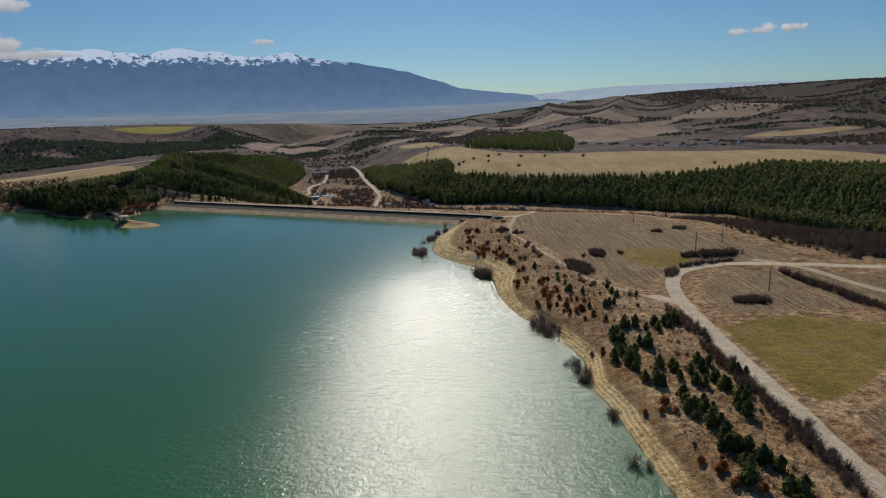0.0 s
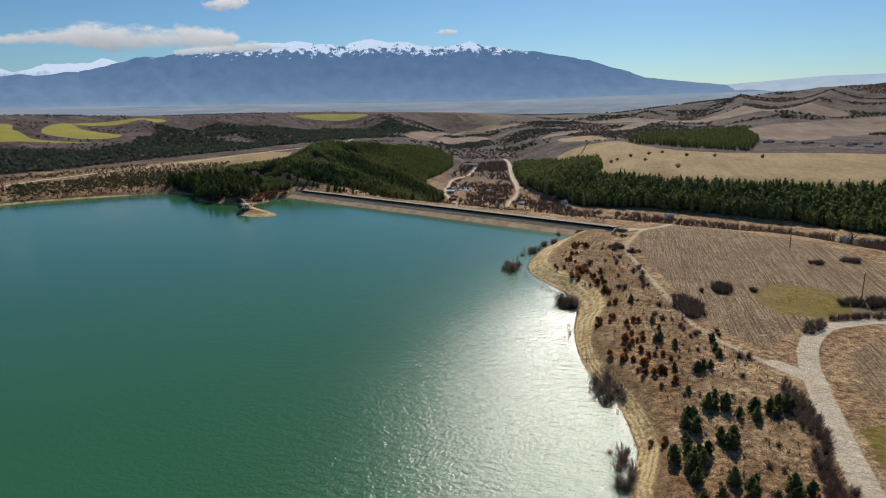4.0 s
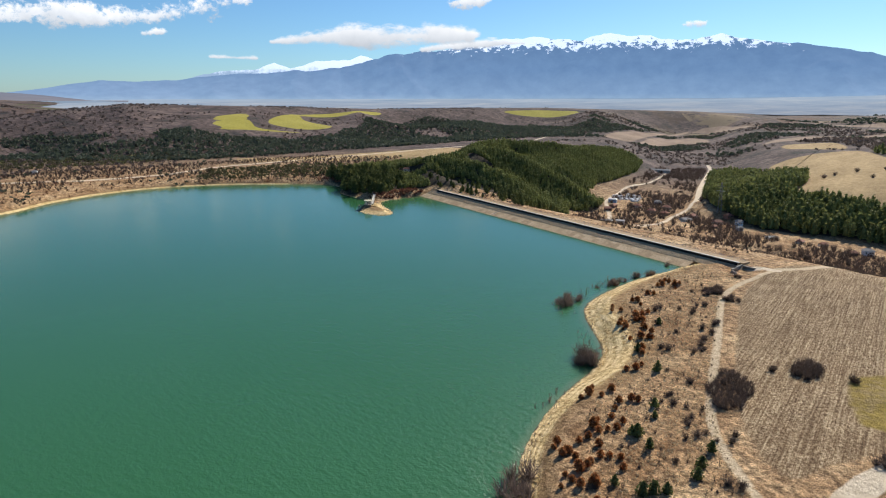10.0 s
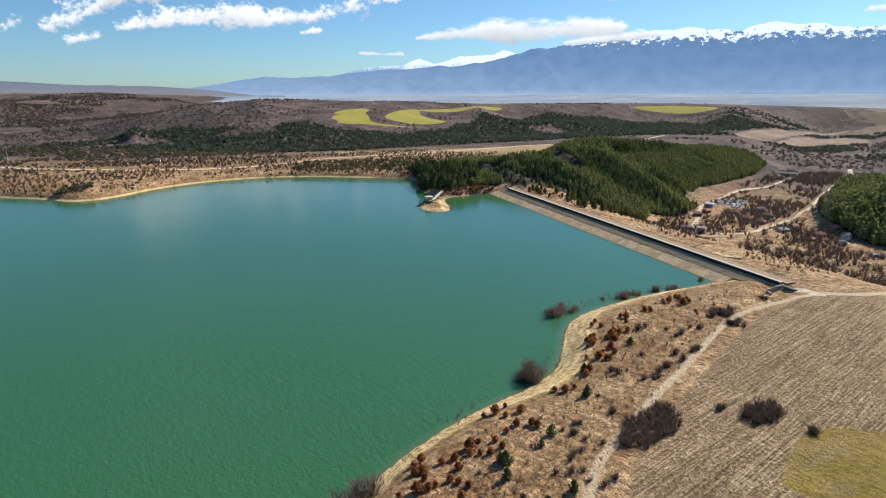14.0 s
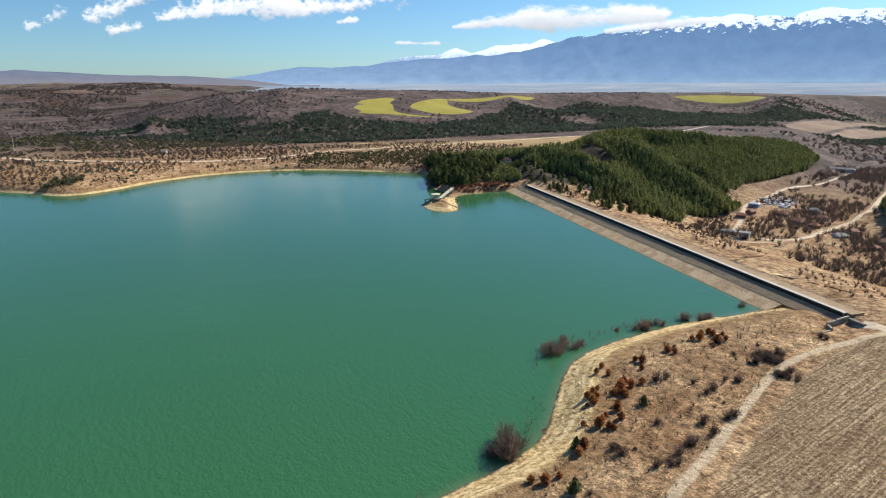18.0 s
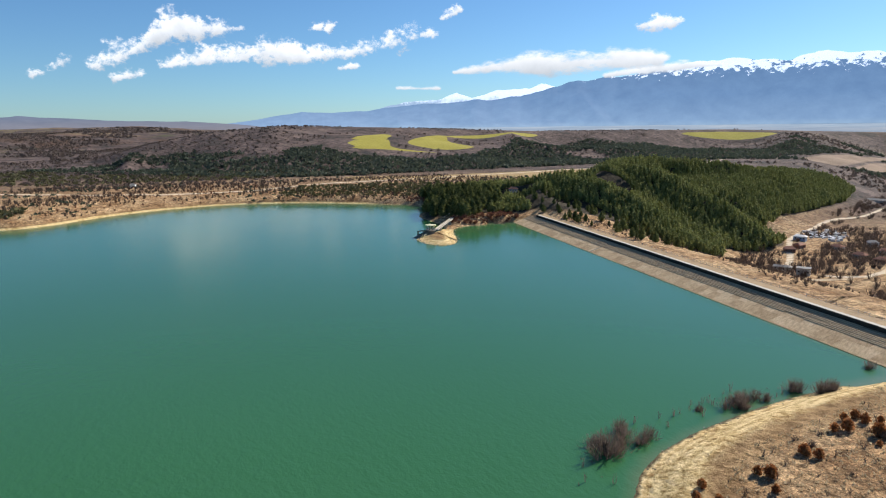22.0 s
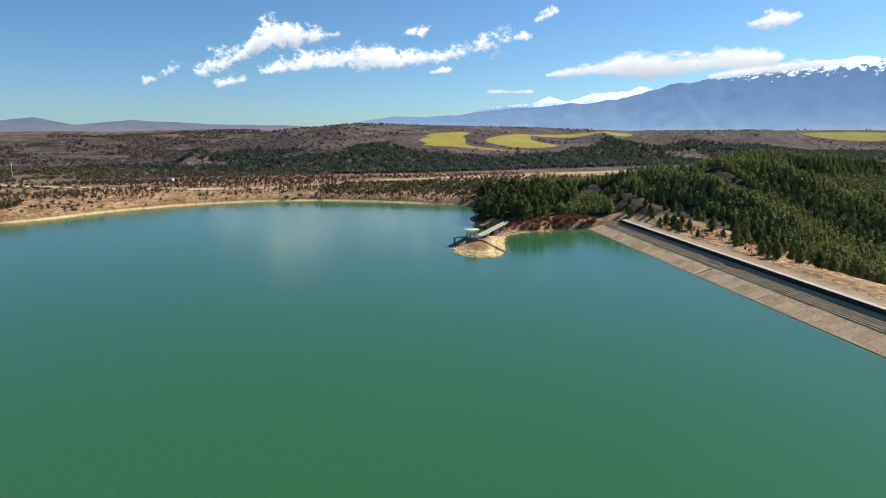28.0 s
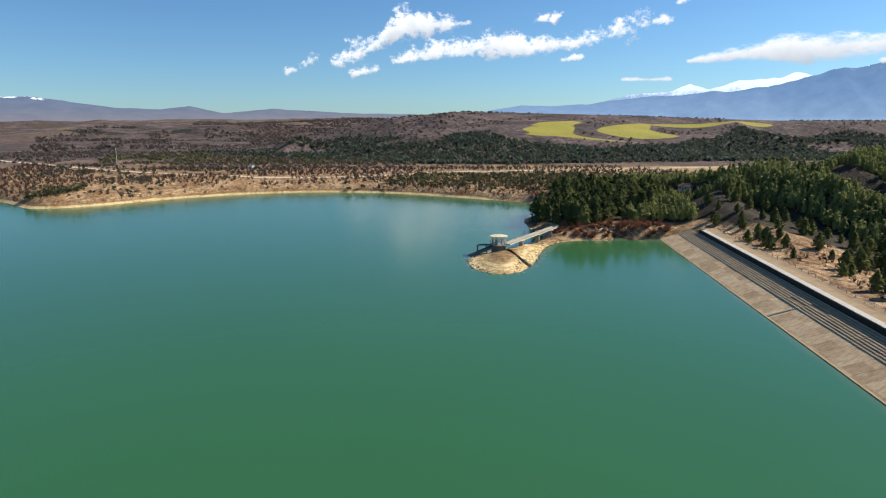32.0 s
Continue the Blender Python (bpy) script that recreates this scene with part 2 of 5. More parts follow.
def make_water():
    m = Nodes("lake_water")
    shallow = m.attribute("lake")
    deep = m.ramp(m.noise(0.006, 3), [(0.3, (0.03, 0.119, 0.039)), (0.7, (0.037, 0.133, 0.049))])
    m.colour(m.mix(m.between(m.math("ADD", shallow, m.math("MULTIPLY", m.noise(0.12, 3), 2.0)), -1.6, 2.2), deep, (0.1, 0.15, 0.07)))
    # wind ruffles the side under the near bank; the far side lies calmer
    where = m.node("ShaderNodeSeparateXYZ")
    m.link(m.place(), where.inputs[0])
    gust = m.math("MULTIPLY", m.noise(0.012, 3, 0.55), 70.0)
    wind = m.math("MULTIPLY", m.between(m.math("ADD", where.outputs[0], gust), -140.0, 60.0), m.between(m.math("ADD", where.outputs[1], gust), 410.0, 190.0))
    m.rough(m.math("ADD", 0.15, m.math("MULTIPLY", wind, 0.12)), 0.5)
    m.bsdf.inputs["IOR"].default_value = 1.35
    calm = m.between(m.noise(0.014, 4, 0.5, None, (1.0, 0.35, 1.0, 20)), 0.35, 0.65)
    waves = m.math("ADD", m.math("MULTIPLY", m.noise(0.42, 3, 0.6, None, (1.0, 1.6, 1.0, 15)), 0.36), m.math("MULTIPLY", m.noise(1.4, 4, 0.68), 0.22))
    m.bump(m.math("MULTIPLY", waves, m.math("ADD", m.math("MULTIPLY", calm, 0.04), m.math("ADD", m.math("MULTIPLY", m.math("MULTIPLY", wind, wind), 1.05), 0.015))), 1.0, 0.6)
    return m.mat


GROUND, WATER = make_ground(), make_water()
CONCRETE = plain("old_concrete", (0.27, 0.235, 0.18), (0.43, 0.38, 0.31), 0.35, 0.9, 0.4, 0.05)
DARK_CONCRETE = plain("weathered_concrete", (0.12, 0.105, 0.08), (0.24, 0.21, 0.165), 0.6)
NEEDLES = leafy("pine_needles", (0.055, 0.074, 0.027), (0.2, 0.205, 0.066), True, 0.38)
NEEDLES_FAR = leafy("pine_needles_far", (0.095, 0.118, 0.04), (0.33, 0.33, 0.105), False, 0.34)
OLIVE = leafy("olive_scrub", (0.05, 0.052, 0.026), (0.17, 0.155, 0.07), False, 0.25)
BARK = plain("bark", (0.06, 0.045, 0.035), (0.15, 0.11, 0.085), 2.0)
RUST = leafy("dry_oak_leaves", (0.24, 0.088, 0.03), (0.54, 0.24, 0.088), True, 0.45)
TWIGS = leafy("bare_twigs", (0.06, 0.042, 0.034), (0.17, 0.12, 0.095))
SHORE_TWIGS = leafy("pale_willow_twigs", (0.11, 0.08, 0.062), (0.27, 0.195, 0.155))
RED_TWIGS = leafy("reddish_twigs", (0.12, 0.05, 0.03), (0.26, 0.12, 0.075))
DRY_GRASS = leafy("dry_grass", (0.34, 0.25, 0.145), (0.62, 0.49, 0.31), False, 0.5)
SCRUB = leafy("far_scrub", (0.068, 0.055, 0.048), (0.19, 0.143, 0.12), False)
WALKWAY = plain("pale_concrete", (0.42, 0.385, 0.33), (0.58, 0.535, 0.465), 0.5, 0.85, 0.2, 0.02)
PLASTER = plain("old_plaster", (0.42, 0.38, 0.32), (0.62, 0.58, 0.52), 0.7)
TILES = plain("clay_roof", (0.22, 0.09, 0.055), (0.42, 0.2, 0.13), 1.5)
GREY_ROOF = plain("grey_sheet_roof", (0.13, 0.125, 0.12), (0.28, 0.27, 0.26), 0.8, 0.8)
ROCK = plain("shore_rock", (0.1, 0.085, 0.065), (0.32, 0.27, 0.2), 0.9, 0.9, 0.8, 0.15)
WOOD = plain("grey_wood", (0.09, 0.075, 0.06), (0.2, 0.17, 0.14), 3.0)
STEEL = plain("dull_steel", (0.16, 0.15, 0.14), (0.3, 0.28, 0.26), 2.0, 0.55)
CREAM = plain("cream_paint", (0.58, 0.5, 0.33), (0.74, 0.66, 0.46), 1.0, 0.7, 0.1, 0.01)
WHITE = plain("white_paint", (0.66, 0.66, 0.64), (0.82, 0.82, 0.8), 1.0, 0.6, 0.1, 0.01)
GLASS = Nodes("dark_window").colour((0.02, 0.025, 0.03)).rough(0.1, 0.5).mat
FAR_WOOD = leafy("far_pine_wood", (0.04, 0.055, 0.045), (0.11, 0.125, 0.08), False)

# ---- the lie of the land: plan and heights in metres, water level 0 ----
NEAR_SHORE = [(60, -200), (52, -60), (40, 20), (37, 60), (35, 88), (34, 102), (33, 117), (31, 130), (32.5, 143), (28, 163), (22, 175),
              (18.5, 188), (16.5, 203), (16, 222), (12.5, 233), (4, 245), (-4, 258), (-6, 273), (-3, 299), (5, 326)]
DAM_A, DAM_B = (5.0, 326.0), (-183.0, 403.0)
FAR_SHORE = [(-187, 390), (-191, 378), (-187.5, 368), (-177, 360), (-162, 350), (-156.5, 342), (-163, 336.5), (-177, 339.5), (-183, 347), (-187.5, 357), (-193, 368),
             (-203, 373), (-215, 375), (-236, 382), (-252, 399), (-270, 406), (-283, 402), (-302, 389), (-339, 356), (-358, 319), (-360, 285), (-350, 250),
             (-331, 220), (-330, 196), (-362, 175), (-420, 120), (-470, 0), (-400, -150), (-200, -260)]
VALLEY = [(420, 230), (230, 350), (150, 425), (30, 462), (-70, 490), (-105, 560), (-95, 660), (-115, 800), (-190, 1000), (-330, 1500)]
# the wooded hill: spurs as (x, y, height), each with the steepness of its flanks
HILL_SPURS = [(0.6, [(-275, 440, 2), (-250, 455, 9), (-219, 468, 16), (-211, 498, 17), (-232, 535, 19), (-246, 568, 20), (-245, 610, 19), (-226, 662, 14), (-198, 720, 2), (-175, 775, -14)]),
              (0.62, [(-219, 468, 16), (-180, 466, 13), (-142, 458, 2), (-122, 450, -6), (-106, 444, -14)]),
              (0.5, [(-236, 540, 19), (-196, 545, 14.5), (-150, 524, 3), (-124, 514, -8), (-104, 508, -17)]),
              (0.6, [(-196, 545, 14), (-165, 562, 3), (-140, 574, -12)]),
              (0.6, [(-226, 662, 13), (-185, 660, 0), (-158, 655, -13)]),
              (0.55, [(-236, 480, 10), (-200, 436, 11), (-169, 420, 9), (-150, 422, 4), (-134, 430, -4)])]
ROAD = [(90, -60), (72, 40), (64, 83), (63.5, 95), (64, 109), (65, 135), (66.5, 157), (69, 183), (72.5, 197), (79, 209), (87, 214.5), (97, 217), (125, 212), (170, 200)]
PATH = [(67.5, 172), (60, 181), (53, 191), (47, 203), (42, 224), (37, 248), (31, 275), (29.5, 288), (31.5, 302), (37, 326)]


def smooth_line(pts, step=6.0):
    """A polyline rounded by a Catmull-Rom curve."""
    p = np.array(pts, float)
    q = np.vstack([2 * p[0] - p[1], p, 2 * p[-1] - p[-2]])
    out = []
    for i in range(1, len(q) - 2):
        n = max(2, int(np.linalg.norm(q[i + 1] - q[i]) / step))
        for k in range(n):
            t = k / n
            out.append(0.5 * (2 * q[i] + (q[i + 1] - q[i - 1]) * t + (2 * q[i - 1] - 5 * q[i] + 4 * q[i + 1] - q[i + 2]) * t * t + (3 * q[i] - q[i - 1] - 3 * q[i + 1] + q[i + 2]) * t ** 3))
    return np.array(out + [p[-1]])


def line_distance(x, y, pts):
    """Distance to a polyline, and the value along it of any third column."""
    pts = np.array(pts, float)
    best, val = np.full(x.shape, 1e9), np.zeros(x.shape)
    for a, b in zip(pts[:-1], pts[1:]):
        d = b[:2] - a[:2]
        t = np.clip(((x - a[0]) * d[0] + (y - a[1]) * d[1]) / max(d @ d, 1e-9), 0, 1)
        r = np.hypot(x - a[0] - t * d[0], y - a[1] - t * d[1])
        near = r < best
        best = np.where(near, r, best)
        if pts.shape[1] > 2:
            val = np.where(near, a[2] + t * (b[2] - a[2]), val)
    return best, val


def area_distance(x, y, pts):
    """Signed distance to a closed outline, negative inside."""
    pts = np.array(pts, float)
    r, _ = line_distance(x, y, np.vstack([pts, pts[:1]]))
    inside = np.zeros(x.shape, bool)
    for a, b in zip(pts, np.roll(pts, -1, 0)):
        cut = (a[1] > y) != (b[1] > y)
        inside ^= cut & (x < (b[0] - a[0]) * (y - a[1]) / (b[1] - a[1] + 1e-12) + a[0])
    return np.where(inside, -r, r)


def step01(a, b, v):
    t = np.clip((v - a) / (b - a), 0, 1)
    return t * t * (3 - 2 * t)


def lattice(ix, iy, seed):
    h = np.sin(ix * 127.1 + iy * 311.7 + seed * 74.7) * 43758.5453
    return h - np.floor(h)


def value_noise(x, y, size, seed=0):
    """Smooth noise from -1 to 1 with cells of that size."""
    u, v = x / size, y / size
    i, j = np.floor(u), np.floor(v)
    f, g = u - i, v - j
    f, g = f * f * (3 - 2 * f), g * g * (3 - 2 * g)
    a, b = lattice(i, j, seed), lattice(i + 1, j, seed)
    c, d = lattice(i, j + 1, seed), lattice(i + 1, j + 1, seed)
    return 2 * (a + (b - a) * f + (c - a) * g + (a - b - c + d) * f * g) - 1


def fractal(x, y, size, octaves=4, seed=0):
    total, amp = np.zeros(np.shape(x)), 1.0
    for k in range(octaves):
        total = total + amp * value_noise(x + 17.3 * k, y - 9.1 * k, size / 2 ** k, seed + k)
        amp *= 0.5
    return total


LAKE_LINE = np.vstack([smooth_line(NEAR_SHORE), smooth_line([DAM_B] + FAR_SHORE)])
ROAD_LINE, PATH_LINE = smooth_line(ROAD), smooth_line(PATH)
DAM_U = np.array([DAM_B[0] - DAM_A[0], DAM_B[1] - DAM_A[1]])
DAM_LENGTH = float(np.hypot(*DAM_U))
DAM_U = DAM_U / DAM_LENGTH
DAM_N = np.array([-DAM_U[1], DAM_U[0]])
if DAM_N[1] < 0:
    DAM_N = -DAM_N
CREST_Z, FACE = 3.7, 9.6
GULLIES = [(14, [(-203, 505), (-165, 492), (-122, 478)]), (13, [(-225, 606), (-185, 598), (-148, 604)]), (5, [(-190, 556), (-160, 545), (-128, 545)]), (6, [(-215, 640), (-185, 690), (-165, 700)])]
# ridge round the basin: bearing to the left of north, distance, height
RIDGE_AZ = [-60, -34, -17, 0, 8, 14, 27, 41, 55, 64, 70, 75, 79, 83, 95, 150]
RIDGE_D = [1900, 2100, 2300, 1750, 1650, 1500, 1350, 1150, 1000, 980, 960, 920, 900, 900, 1100, 1100]
RIDGE_H = [100, 108, 84, 14, 10, 26, 37, 38, 48, 52, 44, 28, 9, 6, 6, 6]
FLAT_D = [700, 900, 900, 950, 970, 930, 830, 620, 555, 560, 585, 620, 650, 700, 900, 900]


def land_height(x, y):
    x, y = np.asarray(x, float), np.asarray(y, float)
    d = area_distance(x, y, LAKE_LINE)
    D = np.hypot(x, y - 150)
    az = np.degrees(np.arctan2(-x, y - 150))
    rd, rh, fd = np.interp(az, RIDGE_AZ, RIDGE_D), np.interp(az, RIDGE_AZ, RIDGE_H), np.interp(az, RIDGE_AZ, FLAT_D)
    # the terrace round the lake
    low = 4.6 + 1.2 * fractal(x, y, 160, 3, 3) + 2.5 * step01(250, 700, D) + 1.2 * step01(60, 120, x) * step01(260, 150, y)
    # the plateau past the valley, with its hay field
    low = low - 3.5 * step01(480, 620, y) * step01(-160, -40, x)
    # slopes up to the ridge and the plain behind it
    t = np.clip((D - fd) / (rd - fd), 0, 1)
    roll = fractal(x, y, 420, 4, 11)
    spurs = 1 - 2 * np.abs(value_noise(az * 9, D * 0.1, 60, 15))
    slope = low + (rh - low) * (0.35 * t + 0.65 * step01(0, 1, t)) + (5 + 10 * t) * (roll + 0.5 * spurs) * step01(0, 0.25, t) * step01(1.0, 0.7, t)
    slope = np.maximum(slope - 22 * (0.5 - 0.5 * spurs) ** 0.8 * step01(0.04, 0.35, t) * step01(0.98, 0.72, t), np.minimum(low - 1, slope))
    past = step01(0, 1, (D - rd) / 900.0)
    top = np.interp(az, [-30, -14, -6], [70, 50, 6])
    h = slope * (1 - past) + top * past
    # the high brown country to the west, behind the near ridge
    west = 6 + 46 * step01(1100, 3000, D) + (20 * fractal(x, y, 620, 5, 25) - 14 * np.abs(value_noise(x, y, 300, 27))) * step01(1000, 1700, D) * step01(3600, 2600, D)
    h = np.maximum(h, np.where(az > 58, west * step01(58, 74, az), -99))
    # the valley below the dam
    v, _ = line_distance(x, y, VALLEY)
    floor = -16.5 + 0.33 * np.maximum(v - 38, 0) + 1.0 * fractal(x, y, 60, 3, 21)
    k = 3.0
    h = -k * np.logaddexp(-h / k, -floor / k)
    # forested hill: a crest with spurs that run down to the valley
    roof = np.full(x.shape, -60.0)
    for steep, line in HILL_SPURS:
        r, crest = line_distance(x, y, line)
        roof = np.maximum(roof, crest - steep * np.maximum(r - 2, 0) + 0.8 * value_noise(x, y, 14, 41))
    for deep, line in GULLIES:
        roof = roof - deep * np.clip(1 - line_distance(x, y, line)[0] / 17, 0, 1)
    k = 1.6
    h = k * np.logaddexp(h / k, roof / k)
    # shore: a beach, then the terrace; the bed under water
    along = step01(-60, 60, x)
    wide = 16 + 8 * (1 - along)
    rise = 1.9 * step01(0, 7, d) + 0.30 * np.clip(d, 0, 7) * 0.25
    h = np.where(d > 0, rise * step01(wide * 1.6, wide * 0.3, d) + h * step01(0, wide * 1.6, d) , np.maximum(-7, d * 0.16))
    h = h * (1 - 0.42 * step01(20, 9, np.hypot(x + 173, (y - 349) * 0.9)))
    h = h + np.where(d > 1, 0.22 * fractal(x, y, 9, 3, 31) * step01(1, 6, d) * step01(900, 400, D), 0)
    # the hollow before the wing walls
    h = h - (h - 1.9) * 0.8 * step01(9, 3, np.hypot(x - 25.5, (y - 320) * 0.75)) * (h > 1.9)
    # the dam: its body under slab and crest, its grass slope on the valley side
    s = (x - DAM_A[0]) * DAM_U[0] + (y - DAM_A[1]) * DAM_U[1]
    n = (x - DAM_A[0]) * DAM_N[0] + (y - DAM_A[1]) * DAM_N[1]
    body = np.where(n < FACE + 1.8, 2.7 * np.minimum(n, FACE) / FACE - 0.75, CREST_Z - 0.55)
    on = step01(-4, 0, s + 19 - 1.9 * np.clip(FACE - n, 0, 10)) * step01(DAM_LENGTH + 7, DAM_LENGTH, s) * (n > -14) * step01(FACE + 18, FACE + 6, n)
    h = h * (1 - on) + body * on
    return h

# ---- ground and water ----


def spread(lo, hi, step, far_lo, far_hi, grow=1.055):
    """Coordinates: even steps between lo and hi, growing steps outside."""
    mid = list(np.arange(lo, hi + 0.01, step))
    a, s = [lo], step
    while a[-1] > far_lo:
        s *= grow
        a.append(a[-1] - s)
    b, s = [hi], step
    while b[-1] < far_hi:
        s *= grow
        b.append(b[-1] + s)
    return np.array(a[:0:-1] + mid + b[1:])


def sheet(name, xs, ys, height, material, values=()):
    gx, gy = np.meshgrid(xs, ys)
    gz = height(gx, gy)
    nx, ny = len(xs), len(ys)
    me = bpy.data.meshes.new(name)
    k = np.arange((nx - 1) * (ny - 1))
    i, j = k % (nx - 1), k // (nx - 1)
    a = j * nx + i
    faces = np.stack([a, a + 1, a + nx + 1, a + nx], 1)
    me.from_pydata(np.stack([gx, gy, gz], -1).reshape(-1, 3).tolist(), [], faces.tolist())
    me.polygons.foreach_set("use_smooth", np.ones(len(faces), bool))
    for key, v in values:
        at = me.attributes.new(key, "FLOAT", "POINT")
        at.data.foreach_set("value", np.ascontiguousarray(v(gx, gy), np.float32).ravel())
    me.materials.append(material)
    return new(name, me)


def union(areas):
    def value(x, y):
        out = np.full(x.shape, 1e4)
        for pts in areas:
            out = np.minimum(out, area_distance(x, y, smooth_line(pts + pts[:1], 25)))
        return out
    return value


PLOUGHED = [[(34, 318), (41, 338), (56, 349), (84, 322), (107, 301), (114, 277), (122, 244), (126, 222), (95, 221), (78, 214), (66, 197), (62, 190), (53, 203), (46, 226), (41, 250), (35, 280), (34, 300)],
            [(73, 104), (86, 111), (105, 100), (110, 60), (72, 62)], [(76, 165), (80, 192), (100, 208), (140, 196), (128, 172), (100, 165)]]
CROPS = [[(70, 154), (90, 161), (110, 150), (95, 128), (72, 111), (69, 127)], [(66, 240), (76, 248), (90, 240), (88, 222), (70, 218)],
         [(-615, 537), (-626, 563), (-650, 563), (-680, 602), (-685, 644), (-626, 610), (-606, 622), (-569, 651), (-609, 597)], [(-652, 653), (-680, 676), (-733, 742), (-738, 781), (-687, 744), (-628, 718), (-598, 721), (-585, 683), (-604, 660)],
         [(-738, 781), (-742, 875), (-733, 961), (-715, 938), (-718, 799)], [(-677, 584), (-710, 611), (-740, 681), (-690, 644)], [(-639, 1233), (-593, 1321), (-534, 1372), (-526, 1330), (-612, 1238)], [(650, 760), (760, 800), (900, 700), (800, 640)]]
HAY = [[(6, 560), (10, 600), (0, 665), (-25, 690), (-52, 820), (-23, 845), (15, 925), (50, 830), (82, 768), (158, 742), (232, 753), (312, 738), (430, 700), (430, 480), (263, 514), (199, 504), (124, 519), (60, 538)],
       [(-446, 450), (-395, 520), (-345, 660), (-300, 620), (-315, 555), (-360, 490), (-410, 440)], [(460, 980), (524, 955), (624, 975), (640, 1010), (520, 1010)], [(-70, 975), (-23, 1055), (0, 945), (-53, 926)]]
SOIL = [[(-308, 976), (-340, 1194), (-353, 1530), (-337, 1500), (-330, 1290), (-274, 990)], [(-268, 1015), (-312, 1242), (-285, 1350), (-234, 1285), (-259, 1133)], [(-350, 1540), (-282, 1571), (-180, 1399), (-282, 1500)],
        [(-93, 1052), (82, 1690), (81, 1535), (-85, 1015)], [(-130, 1600), (98, 1700), (435, 1547), (371, 1436), (92, 1600)], [(307, 1070), (392, 1307), (484, 1373), (409, 1127), (308, 1017)], [(448, 975), (540, 1040), (476, 940)], [(179, 968), (222, 1196), (426, 1431), (532, 1451), (392, 1307), (270, 962)],
        [(-1500, 560), (-1560, 640), (-1440, 680), (-1400, 600)], [(520, 1500), (640, 1560), (760, 1400), (600, 1340)]]
TRACKS = [(PATH_LINE, 0.95), (smooth_line([(37, 326), (44, 332), (52, 352), (60, 362)]), 1.6), (smooth_line([(111, 221), (118, 211), (124, 200), (130, 181), (150, 140)]), 1.7), (smooth_line([(-58, 470), (-70, 455), (-86, 472)]), 1.5)]
LANES = [(ROAD_LINE, 2.2), (smooth_line([(62, 181), (68, 174)]), 2.2),
         (smooth_line([(-86, 472), (-90, 488), (-113, 537), (-121, 558), (-130, 604), (-136, 640), (-131, 690), (-140, 760)]), 1.5),
         (smooth_line([(-61, 580), (-65, 603), (-79, 660), (-91, 717), (-112, 819), (-128, 870)]), 2.3),
         (smooth_line([(-67, 469), (-55, 478), (-56, 506), (-58, 555), (-61, 580)]), 1.5),
         (smooth_line([(21, 330), (33, 325), (37, 324)]), 1.9),
         (smooth_line([(180, 400), (192, 378), (215, 340), (240, 300)]), 2.2),
         (smooth_line([(-389, 345), (-411, 273), (-479, 202), (-565, 133), (-700, 40)]), 2.4), (smooth_line([(-389, 345), (-395, 420), (-350, 660), (-330, 800), (-420, 1100)]), 2.0)]
FORESTS = [[(-188, 420), (-215, 378), (-238, 386), (-256, 404), (-290, 420), (-300, 470), (-275, 560), (-262, 680), (-205, 800), (-172, 775), (-156, 715), (-150, 650), (-152, 604), (-138, 556), (-116, 538), (-108, 508), (-120, 484), (-106, 458), (-112, 440), (-135, 436), (-160, 425)],
           [(-64, 616), (-77, 672), (-95, 751), (-88, 800), (-60, 765), (-35, 696), (-20, 692), (2, 655), (9, 593), (4, 557), (41, 543), (83, 527), (124, 519), (162, 508), (199, 504), (227, 498), (263, 513), (420, 430), (420, 260), (240, 335), (200, 405), (198, 425), (175, 435), (134, 473), (79, 490), (32, 503), (0, 508), (-31, 534), (-50, 570)],
           [(50, 1045), (121, 1104), (215, 1208), (189, 935), (160, 800), (149, 768), (87, 811), (27, 905)]]
BROWN_WOODS = [[(130, 345), (140, 262), (160, 205), (250, 190), (240, 325), (196, 400), (150, 420)], [(560, 1500), (760, 1250), (1200, 950), (2200, 700), (2400, 1800), (1400, 2400), (800, 2300)]]


def lane_distance(x, y, lanes=LANES):
    out = np.full(x.shape, 1e4)
    for pts, half in lanes:
        out = np.minimum(out, line_distance(x, y, pts)[0] - half)
    return out


def quilt_area(x, y):
    """Above 0 where the far country is parcelled into small fields."""
    D, az = np.hypot(x, y - 150), np.degrees(np.arctan2(-x, y - 150))
    return np.minimum(D - np.interp(az, [-60, 0, 10, 30, 60, 80, 110], [760, 900, 1250, 1450, 1650, 1500, 1300]), 200)


def beach_distance(x, y):
    """How far up the drawn-down sand a place lies: the strip is narrow on the far shore, and wooded banks have none."""
    d = area_distance(x, y, LAKE_LINE)
    wooded = step01(34, 20, line_distance(x, y, [(-190, 410), (-194, 385), (-215, 384), (-240, 392), (-275, 412)])[0])
    d = np.where((d > 0) & (x > 5), d * (1 + 1.2 * step01(215, 185, y)), d)
    d = np.where(d > 0, d + 3.0 * step01(24, 12, np.hypot(x + 172, y - 348)), d)
    return np.where(d > 0, d * (1 + 1.3 * step01(-60, -140, x) * step01(-200, -230, x)) + 1.1 * d * step01(-270, -300, x) + 30 * wooded * step01(-186, -192, x) + 4 * wooded, d)


